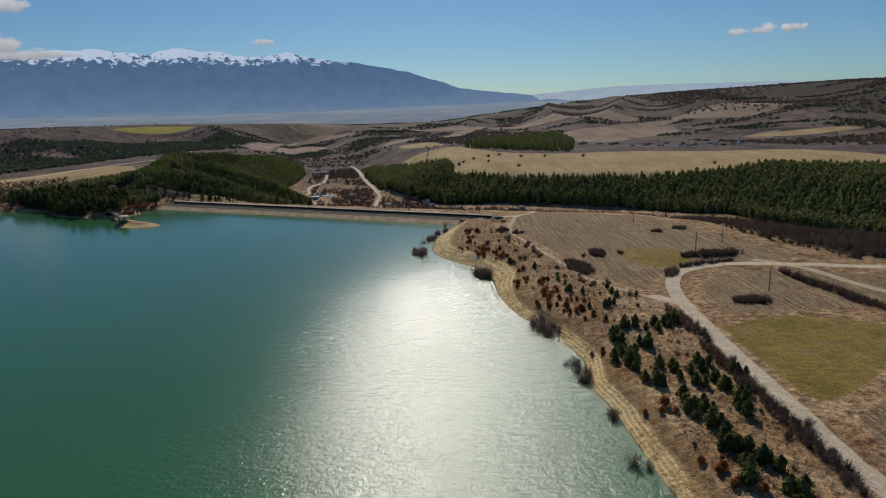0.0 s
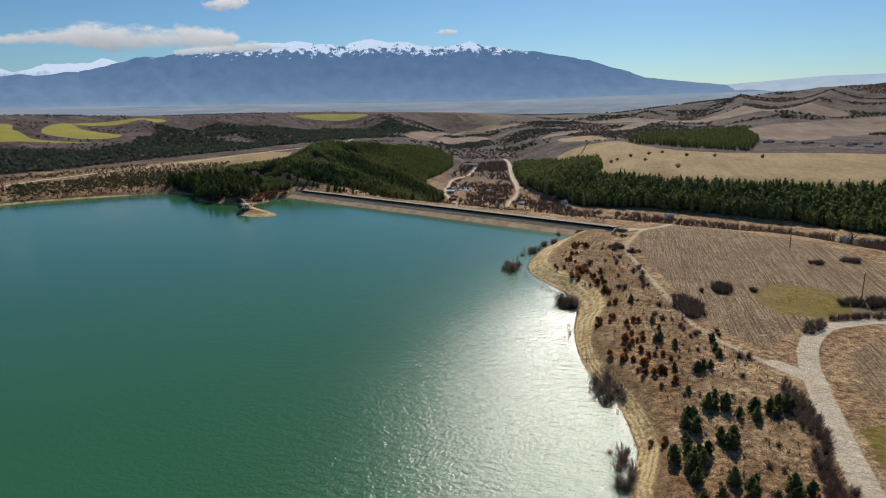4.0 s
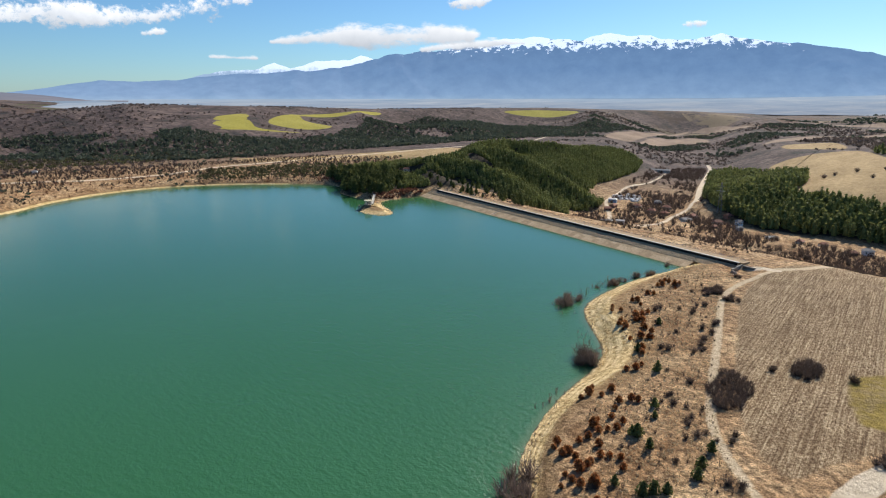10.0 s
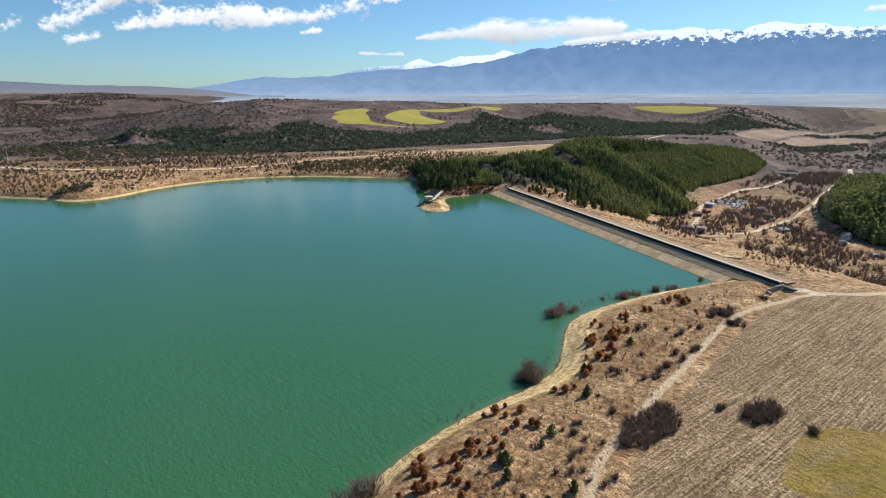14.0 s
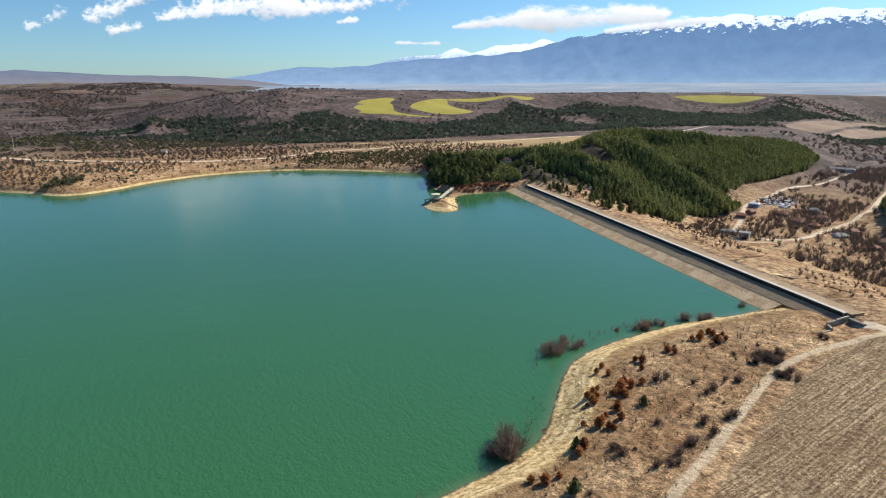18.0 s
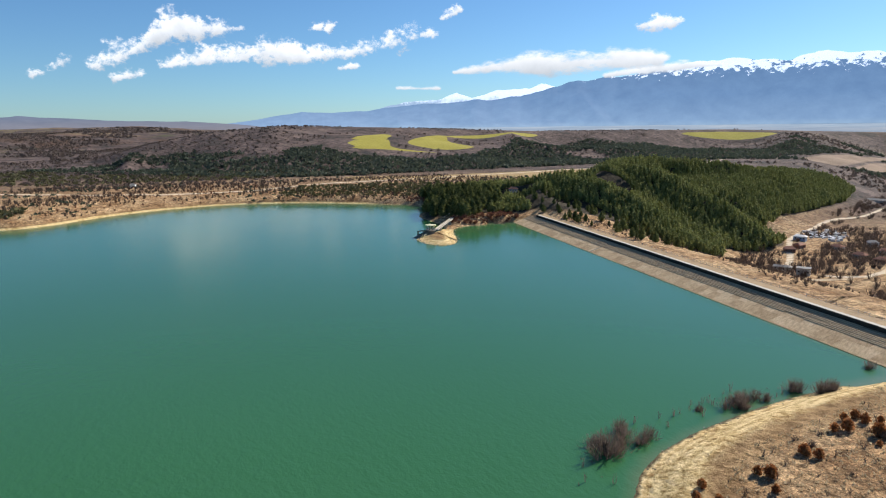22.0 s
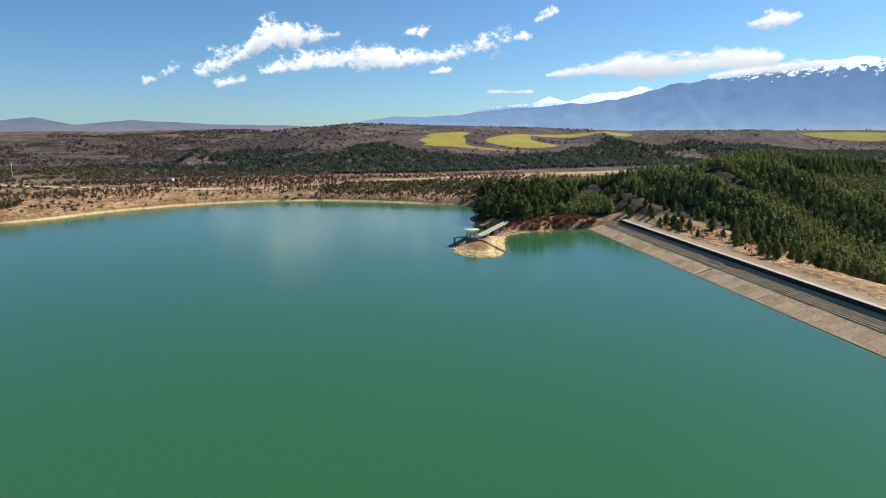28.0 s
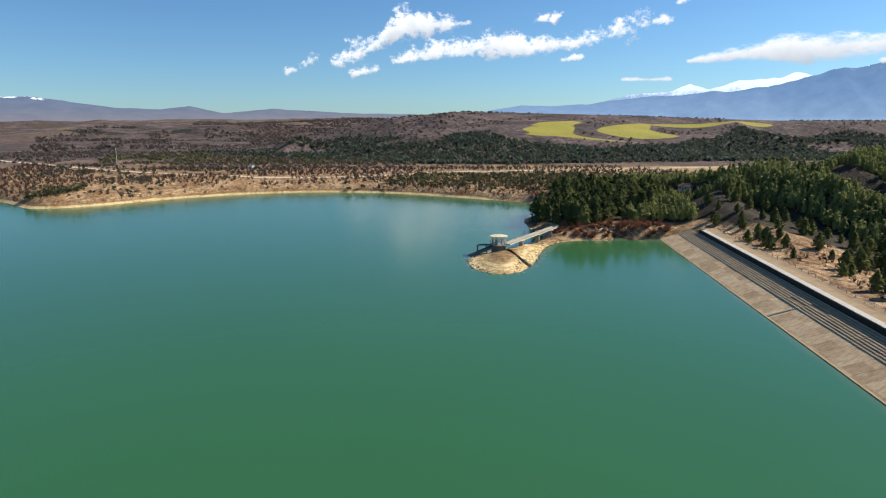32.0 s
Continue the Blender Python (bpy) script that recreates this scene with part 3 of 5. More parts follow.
xs = np.concatenate([spread(-370, -22.5, 2.5, -4300, -22.4, 1.024), spread(-21.25, 128, 1.25, -21.2, 4300, 1.035)])
ys = np.concatenate([spread(70, 350, 1.25, -900, 350.1), spread(352.5, 560, 2.5, 352.4, 4600, 1.026)])
ground = sheet("ground", xs, ys, land_height, GROUND, [
    ("lake", lambda x, y: area_distance(x, y, LAKE_LINE)), ("distance", lambda x, y: np.hypot(x, y - 150)), ("plough", union(PLOUGHED)), ("soil", union(SOIL)),
    ("hay", union(HAY)), ("green", union(CROPS)), ("road", lane_distance), ("wood", union(FORESTS + BROWN_WOODS)), ("patch", quilt_area), ("track", lambda x, y: lane_distance(x, y, TRACKS)),
    ("beach", beach_distance)])
tagged(ground, "rolling winter land of dry grass, ploughed soil and scrub round the lake", "ground", kind="structure")


def make_lake():
    """The water, cut to the lake with a little more under the banks."""
    wx, wy = np.arange(-480, 70, 6.0), np.arange(-290, 420, 6.0)
    gx, gy = np.meshgrid(wx, wy)
    sd = area_distance(gx, gy, LAKE_LINE)
    s = (gx - DAM_A[0]) * DAM_U[0] + (gy - DAM_A[1]) * DAM_U[1]
    n = (gx - DAM_A[0]) * DAM_N[0] + (gy - DAM_A[1]) * DAM_N[1]
    keep = (sd < 7) & ~((n > 8) & (s > -30) & (s < DAM_LENGTH + 5))
    nx = len(wx)
    faces = [(a, a + 1, a + nx + 1, a + nx) for j in range(len(wy) - 1) for i in range(nx - 1) for a in (j * nx + i,) if keep[j, i] and keep[j + 1, i + 1] and keep[j, i + 1] and keep[j + 1, i]]
    me = bpy.data.meshes.new("water")
    me.from_pydata(np.stack([gx, gy, gx * 0], -1).reshape(-1, 3).tolist(), [], faces)
    me.attributes.new("lake", "FLOAT", "POINT").data.foreach_set("value", sd.astype(np.float32).ravel())
    bm = bmesh.new()
    bm.from_mesh(me)
    bmesh.ops.delete(bm, geom=[v for v in bm.verts if not v.link_faces], context="VERTS")
    bm.to_mesh(me)
    me.materials.append(WATER)
    return new("water", me)


tagged(make_lake(), "calm green reservoir water with fine ripples", "water", kind="structure")

# ---- the distance: plain, mountains and clouds ----


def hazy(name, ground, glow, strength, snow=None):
    """Far land as a plain backdrop, the blue air before it painted in as a glow. Snow lies above a height."""
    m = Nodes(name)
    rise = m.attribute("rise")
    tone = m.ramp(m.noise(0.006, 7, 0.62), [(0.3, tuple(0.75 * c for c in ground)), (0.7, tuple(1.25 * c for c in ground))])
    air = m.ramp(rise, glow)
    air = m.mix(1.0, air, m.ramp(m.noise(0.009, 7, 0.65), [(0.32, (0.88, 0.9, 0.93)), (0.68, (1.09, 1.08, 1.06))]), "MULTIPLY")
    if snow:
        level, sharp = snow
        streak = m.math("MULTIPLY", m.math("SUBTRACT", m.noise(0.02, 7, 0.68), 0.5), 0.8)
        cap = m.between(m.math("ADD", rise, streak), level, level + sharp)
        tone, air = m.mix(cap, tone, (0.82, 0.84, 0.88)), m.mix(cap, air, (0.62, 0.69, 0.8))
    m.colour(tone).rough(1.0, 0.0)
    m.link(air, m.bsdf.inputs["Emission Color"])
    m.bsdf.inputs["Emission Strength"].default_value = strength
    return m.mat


def mountain_range(name, label, skyline, base, distance, depth, material, seed, rough=1.0, top=5.1):
    """A range from its bearings and angles above level; 'rise' is 1 at its highest crest."""
    az = np.arange(skyline[0][0], skyline[-1][0], 0.1)
    el = np.interp(az, [p[0] for p in skyline], [p[1] for p in skyline])
    el = el + rough * 0.13 * fractal(az * 10, az * 0, 16, 5, seed) * np.clip(el / 3, 0.15, 1)
    foot = 56 + distance * math.tan(radians(base))
    crest = 56 + (distance + depth) * np.tan(np.radians(el))
    full = (distance + depth) * math.tan(radians(top)) + 56 - foot
    verts, rise, rows = [], [], np.linspace(0, 1, 30)
    for k in rows:
        r = distance + depth * k
        u = np.radians(az) * distance
        ribs = 1 - np.abs(fractal(u + 60 * np.sin(r / 90), u * 0 + r * 0.5, 420, 4, seed + 9))
        z = foot + (crest - foot) * k ** 1.1 + (ribs - 0.6) * 0.15 * (crest - foot) * np.sin(math.pi * k) * rough
        verts.append(np.stack([-np.sin(np.radians(az)) * r, 150 + np.cos(np.radians(az)) * r, z], -1))
        rise.append((z - foot) / full)
    n = len(az)
    faces = [(j * n + i + 1, j * n + i, (j + 1) * n + i, (j + 1) * n + i + 1) for j in range(len(rows) - 1) for i in range(n - 1)]
    me = bpy.data.meshes.new(name)
    me.from_pydata(np.concatenate(verts).tolist(), [], faces)
    me.polygons.foreach_set("use_smooth", np.ones(len(faces), bool))
    me.attributes.new("rise", "FLOAT", "POINT").data.foreach_set("value", np.concatenate(rise).astype(np.float32))
    me.materials.append(material)
    return tagged(new(name, me), label, "mountains", kind="structure")


# glow ramps carry painted haze: paler at the foot, bluer up the slope
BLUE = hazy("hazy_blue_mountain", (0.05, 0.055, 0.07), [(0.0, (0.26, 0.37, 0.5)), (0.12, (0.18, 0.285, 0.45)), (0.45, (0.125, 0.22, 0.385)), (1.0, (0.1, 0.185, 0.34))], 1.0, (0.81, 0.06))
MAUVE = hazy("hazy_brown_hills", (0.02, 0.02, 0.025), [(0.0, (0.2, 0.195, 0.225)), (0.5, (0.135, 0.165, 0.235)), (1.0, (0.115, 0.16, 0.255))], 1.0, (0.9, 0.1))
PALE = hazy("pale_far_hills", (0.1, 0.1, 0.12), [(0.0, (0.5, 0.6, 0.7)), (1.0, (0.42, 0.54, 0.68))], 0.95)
SKYLINE = [(-30, 0.2), (-18, 0.42), (-8, 0.87), (-1.5, 1.6), (3.1, 3.12), (7.8, 3.93), (12.2, 4.4), (13.6, 4.85), (15.6, 4.45), (19, 4.8), (22.8, 5.2), (24.8, 4.6), (27.6, 5.0),
           (31.3, 4.85), (36.2, 4.02), (40.8, 3.72), (42.8, 3.25), (45.6, 2.4), (53.6, 1.98), (61.2, 1.28), (64.8, 1.37), (67.9, 0.82), (71, 0.4), (76, 0.1)]
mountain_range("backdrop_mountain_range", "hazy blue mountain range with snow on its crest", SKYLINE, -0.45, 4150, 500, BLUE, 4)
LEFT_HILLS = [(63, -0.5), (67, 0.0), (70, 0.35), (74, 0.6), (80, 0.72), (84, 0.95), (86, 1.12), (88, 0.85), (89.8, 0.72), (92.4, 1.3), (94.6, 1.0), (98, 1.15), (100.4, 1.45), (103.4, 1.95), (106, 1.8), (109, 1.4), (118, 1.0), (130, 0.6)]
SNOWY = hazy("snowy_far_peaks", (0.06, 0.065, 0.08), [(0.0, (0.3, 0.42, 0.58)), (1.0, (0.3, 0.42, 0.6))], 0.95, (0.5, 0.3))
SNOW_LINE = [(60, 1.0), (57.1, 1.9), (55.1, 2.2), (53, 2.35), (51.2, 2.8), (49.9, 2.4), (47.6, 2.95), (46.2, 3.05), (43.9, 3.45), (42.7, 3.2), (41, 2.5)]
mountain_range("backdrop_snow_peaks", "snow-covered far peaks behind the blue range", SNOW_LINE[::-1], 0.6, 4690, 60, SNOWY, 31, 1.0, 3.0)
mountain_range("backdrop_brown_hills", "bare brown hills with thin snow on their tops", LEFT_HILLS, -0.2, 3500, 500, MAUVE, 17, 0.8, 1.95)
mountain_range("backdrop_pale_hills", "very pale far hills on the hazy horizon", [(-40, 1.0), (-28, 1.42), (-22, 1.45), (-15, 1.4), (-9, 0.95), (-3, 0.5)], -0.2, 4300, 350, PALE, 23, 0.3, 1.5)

# the wide plain between the ridge and the mountains, with pale fields and towns, its blue haze painted in as a glow
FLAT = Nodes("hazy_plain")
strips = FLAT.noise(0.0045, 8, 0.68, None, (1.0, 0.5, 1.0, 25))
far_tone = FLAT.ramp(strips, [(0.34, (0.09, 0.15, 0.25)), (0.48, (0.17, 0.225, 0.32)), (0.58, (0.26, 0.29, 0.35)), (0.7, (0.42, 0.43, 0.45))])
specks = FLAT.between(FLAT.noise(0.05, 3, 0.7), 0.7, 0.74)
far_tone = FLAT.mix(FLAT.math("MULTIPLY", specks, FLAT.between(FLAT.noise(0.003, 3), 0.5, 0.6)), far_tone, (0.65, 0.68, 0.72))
# painted haze: the glow turns a paler blue towards the far edge
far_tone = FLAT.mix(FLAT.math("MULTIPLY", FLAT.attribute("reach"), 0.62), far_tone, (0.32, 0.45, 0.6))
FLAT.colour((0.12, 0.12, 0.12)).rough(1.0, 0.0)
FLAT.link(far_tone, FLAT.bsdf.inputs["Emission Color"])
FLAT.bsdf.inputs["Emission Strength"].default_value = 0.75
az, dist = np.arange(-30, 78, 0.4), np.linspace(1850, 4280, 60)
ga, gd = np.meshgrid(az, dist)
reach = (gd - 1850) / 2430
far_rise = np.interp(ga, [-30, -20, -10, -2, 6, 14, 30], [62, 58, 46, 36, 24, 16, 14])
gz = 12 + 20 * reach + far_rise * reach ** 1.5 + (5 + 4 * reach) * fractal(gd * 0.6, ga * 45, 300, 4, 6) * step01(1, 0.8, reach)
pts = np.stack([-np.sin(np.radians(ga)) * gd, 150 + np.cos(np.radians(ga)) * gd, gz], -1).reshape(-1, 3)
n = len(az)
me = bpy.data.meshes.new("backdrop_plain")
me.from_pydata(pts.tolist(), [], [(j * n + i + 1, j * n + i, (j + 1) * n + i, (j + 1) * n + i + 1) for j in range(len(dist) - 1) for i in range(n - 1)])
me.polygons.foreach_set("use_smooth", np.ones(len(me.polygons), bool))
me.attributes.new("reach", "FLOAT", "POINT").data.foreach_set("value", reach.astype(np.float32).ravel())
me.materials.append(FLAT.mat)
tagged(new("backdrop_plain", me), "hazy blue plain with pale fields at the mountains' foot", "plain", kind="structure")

# clouds: thin veils of vapour far out over the hills, part of the sky
SKY_D = 4300.0


def vapour(name, scale, ragged, soft, stretch, bright):
    """Cloud white with torn edges; it glows, with shade painted in towards a greyer base."""
    m = Nodes(name)
    body, up = m.attribute("body"), m.attribute("up")
    lumps = m.math("MULTIPLY", m.math("SUBTRACT", m.noise(scale * 0.55, 3, 0.5, None, stretch), 0.5), ragged * 1.3)
    torn = m.math("ADD", lumps, m.math("MULTIPLY", m.math("SUBTRACT", m.noise(scale * 2.6, 8, 0.66, None, stretch), 0.5), ragged))
    m.link(m.between(m.math("ADD", body, torn), 0.22, 0.22 + soft), m.bsdf.inputs["Alpha"])
    lit = m.math("ADD", m.math("MULTIPLY", up, 0.75), m.math("MULTIPLY", m.noise(scale * 1.6, 6, 0.6), 0.5))
    m.colour((0.0, 0.0, 0.0)).rough(1.0, 0.0)
    m.link(m.ramp(lit, [(0.25, (0.48, 0.52, 0.58)), (0.6, (0.7, 0.74, 0.8)), (0.95, (0.93, 0.95, 0.99))]), m.bsdf.inputs["Emission Color"])
    m.bsdf.inputs["Emission Strength"].default_value = bright
    return m.mat


HEAPED = vapour("heaped_cloud", 0.009, 2.4, 0.8, (1.0, 1.0, 1.3, 0), 0.96)
LENS = vapour("lens_cloud", 0.004, 1.3, 0.6, (1.0, 1.0, 2.6, 0), 0.88)


def cloud(label, spine, seed, material=None):
    """A cloud along a line of (bearing, angle, half-height in degrees)."""
    a0, a1 = min(p[0] for p in spine) - 1.2, max(p[0] for p in spine) + 1.2
    e0, e1 = min(p[1] - 1.6 * p[2] for p in spine) - 0.2, max(p[1] + 1.6 * p[2] for p in spine) + 0.2
    line = np.array(spine, float)
    az, el = np.meshgrid(np.arange(a0, a1 + 0.01, 0.1), np.arange(e0, e1 + 0.01, 0.06))
    r, half = line_distance(az, el, line)
    mid = np.interp(az, line[np.argsort(line[:, 0]), 0], line[np.argsort(line[:, 0]), 1])
    off = (el - mid) / np.maximum(half, 0.05)
    half = half * 1.35
    body = 1 - r / np.maximum(half, 0.05) * np.where(off < 0, 1.25, 0.85)
    d = SKY_D + 4 * (seed % 7)
    pts = np.stack([-np.sin(np.radians(az)) * d, 150 + np.cos(np.radians(az)) * d, 50 + d * np.tan(np.radians(el))], -1)
    n = az.shape[1]
    me = bpy.data.meshes.new("backdrop_cloud")
    me.from_pydata(pts.reshape(-1, 3).tolist(), [], [(j * n + i, j * n + i + 1, (j + 1) * n + i + 1, (j + 1) * n + i) for j in range(az.shape[0] - 1) for i in range(n - 1)])
    for key, v in (("body", body), ("up", np.clip(0.5 + 0.5 * off, 0, 1))):
        me.attributes.new(key, "FLOAT", "POINT").data.foreach_set("value", v.astype(np.float32).ravel())
    me.materials.append(material or HEAPED)
    return tagged(new("backdrop_cloud", me), label, "cloud", kind="structure")

# ---- helpers for things ----


def part(name, bm, material, parent=None, label="", smooth=False):
    """Links a bmesh as one mesh object under a thing or a part."""
    me = bpy.data.meshes.new(name)
    bm.to_mesh(me)
    bm.free()
    if smooth:
        me.polygons.foreach_set("use_smooth", np.ones(len(me.polygons), bool))
    me.materials.append(material)
    ob = new(name, me)
    ob.parent = parent
    return tagged(ob, label) if label else ob


def share(name, mesh, matrix, parent):
    """One more object on a mesh that other pieces use too."""
    ob = new(name, mesh)
    ob.parent, ob.matrix_basis = parent, matrix
    return ob


def thing(name, matrix=None, label="", category="", group="", kind=""):
    ob = new(name)
    ob.empty_display_size = 0.2
    if matrix is not None:
        ob.matrix_basis = matrix
    return tagged(ob, label, category, group, kind)


def add_box(bm, size, at=(0, 0, 0), turn=0.0, bevel=0.0):
    m = pose(*at, 0, 0, turn) @ Matrix.Diagonal((*size, 1))
    made = bmesh.ops.create_cube(bm, size=1, matrix=m)["verts"]
    if bevel:
        edges = list({e for v in made for e in v.link_edges})
        bmesh.ops.bevel(bm, geom=edges, offset=bevel, segments=1, affect="EDGES")


def box(size, at=(0, 0, 0), turn=0.0, bevel=0.0):
    bm = bmesh.new()
    add_box(bm, size, at, turn, bevel)
    return bm


def add_cone(bm, r1, r2, height, at=(0, 0, 0), sides=12):
    bmesh.ops.create_cone(bm, cap_ends=True, segments=sides, radius1=r1, radius2=r2, depth=height, matrix=pose(at[0], at[1], at[2] + height / 2))


def cone(r1, r2, height, at=(0, 0, 0), sides=12):
    bm = bmesh.new()
    add_cone(bm, r1, r2, height, at, sides)
    return bm


def mesh_from(name, verts, tris, material):
    """A mesh from arrays of corners and triangles."""
    verts, tris = np.asarray(verts, np.float32), np.asarray(tris, np.int32)
    me = bpy.data.meshes.new(name)
    me.vertices.add(len(verts))
    me.vertices.foreach_set("co", verts.ravel())
    me.loops.add(tris.size)
    me.loops.foreach_set("vertex_index", tris.ravel())
    me.polygons.add(len(tris))
    me.polygons.foreach_set("loop_start", np.arange(0, tris.size, 3, dtype=np.int32))
    me.polygons.foreach_set("loop_total", np.full(len(tris), 3, np.int32))
    me.update(calc_edges=True)
    me.validate()
    me.materials.append(material)
    return me


def height_at(x, y):
    return float(land_height(np.array([float(x)]), np.array([float(y)]))[0])


def scatter(area, gap, seed, spread_by=0.42):
    """Uneven points in an outline, about gap apart, with ground heights."""
    rng = np.random.default_rng(seed)
    pts = np.array(area, float)
    lo, hi = pts.min(0), pts.max(0)
    gx, gy = np.meshgrid(np.arange(lo[0], hi[0], gap), np.arange(lo[1], hi[1], gap))
    gx = (gx + rng.uniform(-spread_by, spread_by, gx.shape) * gap).ravel()
    gy = (gy + rng.uniform(-spread_by, spread_by, gy.shape) * gap).ravel()
    ok = area_distance(gx, gy, pts) < 0
    gx, gy = gx[ok], gy[ok]
    return np.stack([gx, gy, land_height(gx, gy)], -1)


def many(name, templates, places, sizes, material, seed, label="", category="", tall=None):
    """ONE mesh of many plants: templates are (corners, triangles), each turned and sized at its place."""
    rng = np.random.default_rng(seed)
    pick, turn = rng.integers(0, len(templates), len(places)), rng.uniform(0, 2 * math.pi, len(places))
    V, T, base = [], [], 0
    for k, (v, t) in enumerate(templates):
        idx = np.nonzero(pick == k)[0]
        if not len(idx):
            continue
        c, s = np.cos(turn[idx])[:, None], np.sin(turn[idx])[:, None]
        sz = sizes[idx][:, None]
        tz = sz if tall is None else sz * tall[idx][:, None]
        x, y, z = v[:, 0][None], v[:, 1][None], v[:, 2][None]
        P = np.stack([(x * c - y * s) * sz + places[idx, 0:1], (x * s + y * c) * sz + places[idx, 1:2], z * tz + places[idx, 2:3]], -1)
        V.append(P.reshape(-1, 3))
        T.append((t[None] + (np.arange(len(idx)) * len(v))[:, None, None] + base).reshape(-1, 3))
        base += len(idx) * len(v)
    return tagged(new(name, mesh_from(name, np.concatenate(V), np.concatenate(T), material)), label, category, kind="stuff")


def leaf_shards(centres, size, rng, droop=0.0, slim=1.0):
    """Small two-triangle clumps at the centres, turned at random."""
    n = len(centres)
    a = rng.normal(size=(n, 3))
    a /= np.linalg.norm(a, axis=1, keepdims=True)
    b = np.cross(a, rng.normal(size=(n, 3)))
    b /= np.linalg.norm(b, axis=1, keepdims=True)
    a[:, 2] -= droop
    s = size * rng.uniform(0.6, 1.3, (n, 1))
    v = np.stack([centres + a * s, centres + b * s * 0.62 * slim, centres - a * s, centres - b * s * 0.62 * slim], 1).reshape(-1, 3)
    q = np.arange(n)[:, None] * 4
    return v, np.concatenate([np.hstack([q, q + 1, q + 2]), np.hstack([q, q + 2, q + 3])])


def core(profile, sides, rng, rough):
    """An uneven closed body of revolution inside a crown."""
    v, t = [], []
    for r, z in profile:
        for k in range(sides):
            a = 2 * math.pi * (k + 0.5 * rng.random()) / sides
            rr = r * (1 + rough * rng.uniform(-1, 1))
            v.append((rr * math.cos(a), rr * math.sin(a), z + rough * 0.2 * rng.uniform(-1, 1)))
    for i in range(len(profile) - 1):
        for k in range(sides):
            p, q = i * sides + k, i * sides + (k + 1) % sides
            t += [(p, q, q + sides), (p, q + sides, p + sides)]
    return np.array(v), np.array(t)


def joined(*pieces):
    V, T, base = [], [], 0
    for v, t in pieces:
        V.append(v)
        T.append(t + base)
        base += len(v)
    return np.concatenate(V), np.concatenate(T)


def pine_crown(seed, clumps, height=8.0, radius=1.9, size=0.62, foot=0.16, round_top=1.35):
    """A dense pine: whorls of needle clumps round an uneven cone, rounded at the top."""
    rng = np.random.default_rng(seed)
    u = np.sort(rng.uniform(0, 1, clumps) ** 0.85)
    whorl = np.clip(np.round(u * 9) / 9 + rng.normal(0, 0.025, clumps), 0, 1)
    z = height * (foot + (1 - foot) * np.clip(whorl, 0, 0.99))
    r = radius * np.clip(1.02 - whorl ** round_top, 0.04, 1) * (0.72 + 0.28 * np.clip(whorl / 0.3, 0, 1)) * rng.uniform(0.62, 1.12, clumps)
    a = rng.uniform(0, 2 * math.pi, clumps)
    c = np.stack([r * np.cos(a), r * np.sin(a), z - 0.12 * r], -1)
    body = core([(radius * 0.45, height * foot), (radius * 0.66, height * (foot + 0.12)), (radius * 0.5, height * 0.55), (radius * 0.26, height * 0.8), (0.03, height * 0.97)], 7, rng, 0.25)
    return joined(body, leaf_shards(c, size, rng, 0.2))


def twig_fan(seed, twigs, height, radius, width, leaves=0, leaf_size=0.3):
    """A bare bush: many thin stems that fork outwards."""
    rng = np.random.default_rng(seed)
    V, T = [], []
    for i in range(twigs):
        a, lean = rng.uniform(0, 2 * math.pi), rng.uniform(0.05, 1.0) ** 0.7
        base = np.array([math.cos(a), math.sin(a), 0]) * radius * 0.35 * rng.random() * lean
        top = np.array([math.cos(a) * radius * lean, math.sin(a) * radius * lean, height * rng.uniform(0.55, 1.0) * (1 - 0.45 * lean ** 2)])
        side = np.array([-math.sin(a + rng.normal()), math.cos(a + rng.normal()), 0.0]) * width
        k = len(V)
        mid = (base + top) / 2 + rng.normal(0, 0.08, 3) * radius
        V += [base - side, base + side, mid + side * 0.7, mid - side * 0.7, top]
        T += [(k, k + 1, k + 2), (k, k + 2, k + 3), (k + 3, k + 2, k + 4)]
        for f in range(2):
            q = len(V)
            w = top + rng.normal(0, 0.22, 3) * radius
            start = mid + (top - mid) * rng.uniform(0.1, 0.7)
            V += [start - side * 0.6, start + side * 0.6, w]
            T += [(q, q + 1, q + 2)]
    v, t = np.array(V), np.array(T)
    if leaves:
        d = rng.normal(size=(leaves, 3))
        d /= np.linalg.norm(d, axis=1, keepdims=True)
        c = d * np.array([radius * 0.85, radius * 0.85, height * 0.46]) * rng.uniform(0.45, 1.0, (leaves, 1)) + np.array([0, 0, height * 0.46])
        c[:, :2] *= np.clip(1.35 - 0.75 * c[:, 2:] / height, 0.3, 1.2)
        return joined((v, t), leaf_shards(c, leaf_size, rng))
    return v, t


def tapered_trunk(height, r, seed, lean=0.02):
    rng = np.random.default_rng(seed)
    bm = bmesh.new()
    rings = []
    for k in range(5):
        f = k / 4
        off = rng.normal(0, lean * height * f, 2)
        rings.append([bm.verts.new((off[0] + r * (1 - 0.85 * f) * math.cos(a), off[1] + r * (1 - 0.85 * f) * math.sin(a), height * f)) for a in np.linspace(0, 2 * math.pi, 6, endpoint=False)])
    for lo, hi in zip(rings[:-1], rings[1:]):
        for i in range(6):
            bm.faces.new((lo[i], lo[(i + 1) % 6], hi[(i + 1) % 6], hi[i]))
    bm.faces.new(rings[-1])
    return bm

# ---- the dam ----
WALL_FOOT = 3.1
SLOPE = math.degrees(math.atan2(WALL_FOOT, FACE))
DAM_TURN = math.degrees(math.atan2(DAM_U[1], DAM_U[0]))


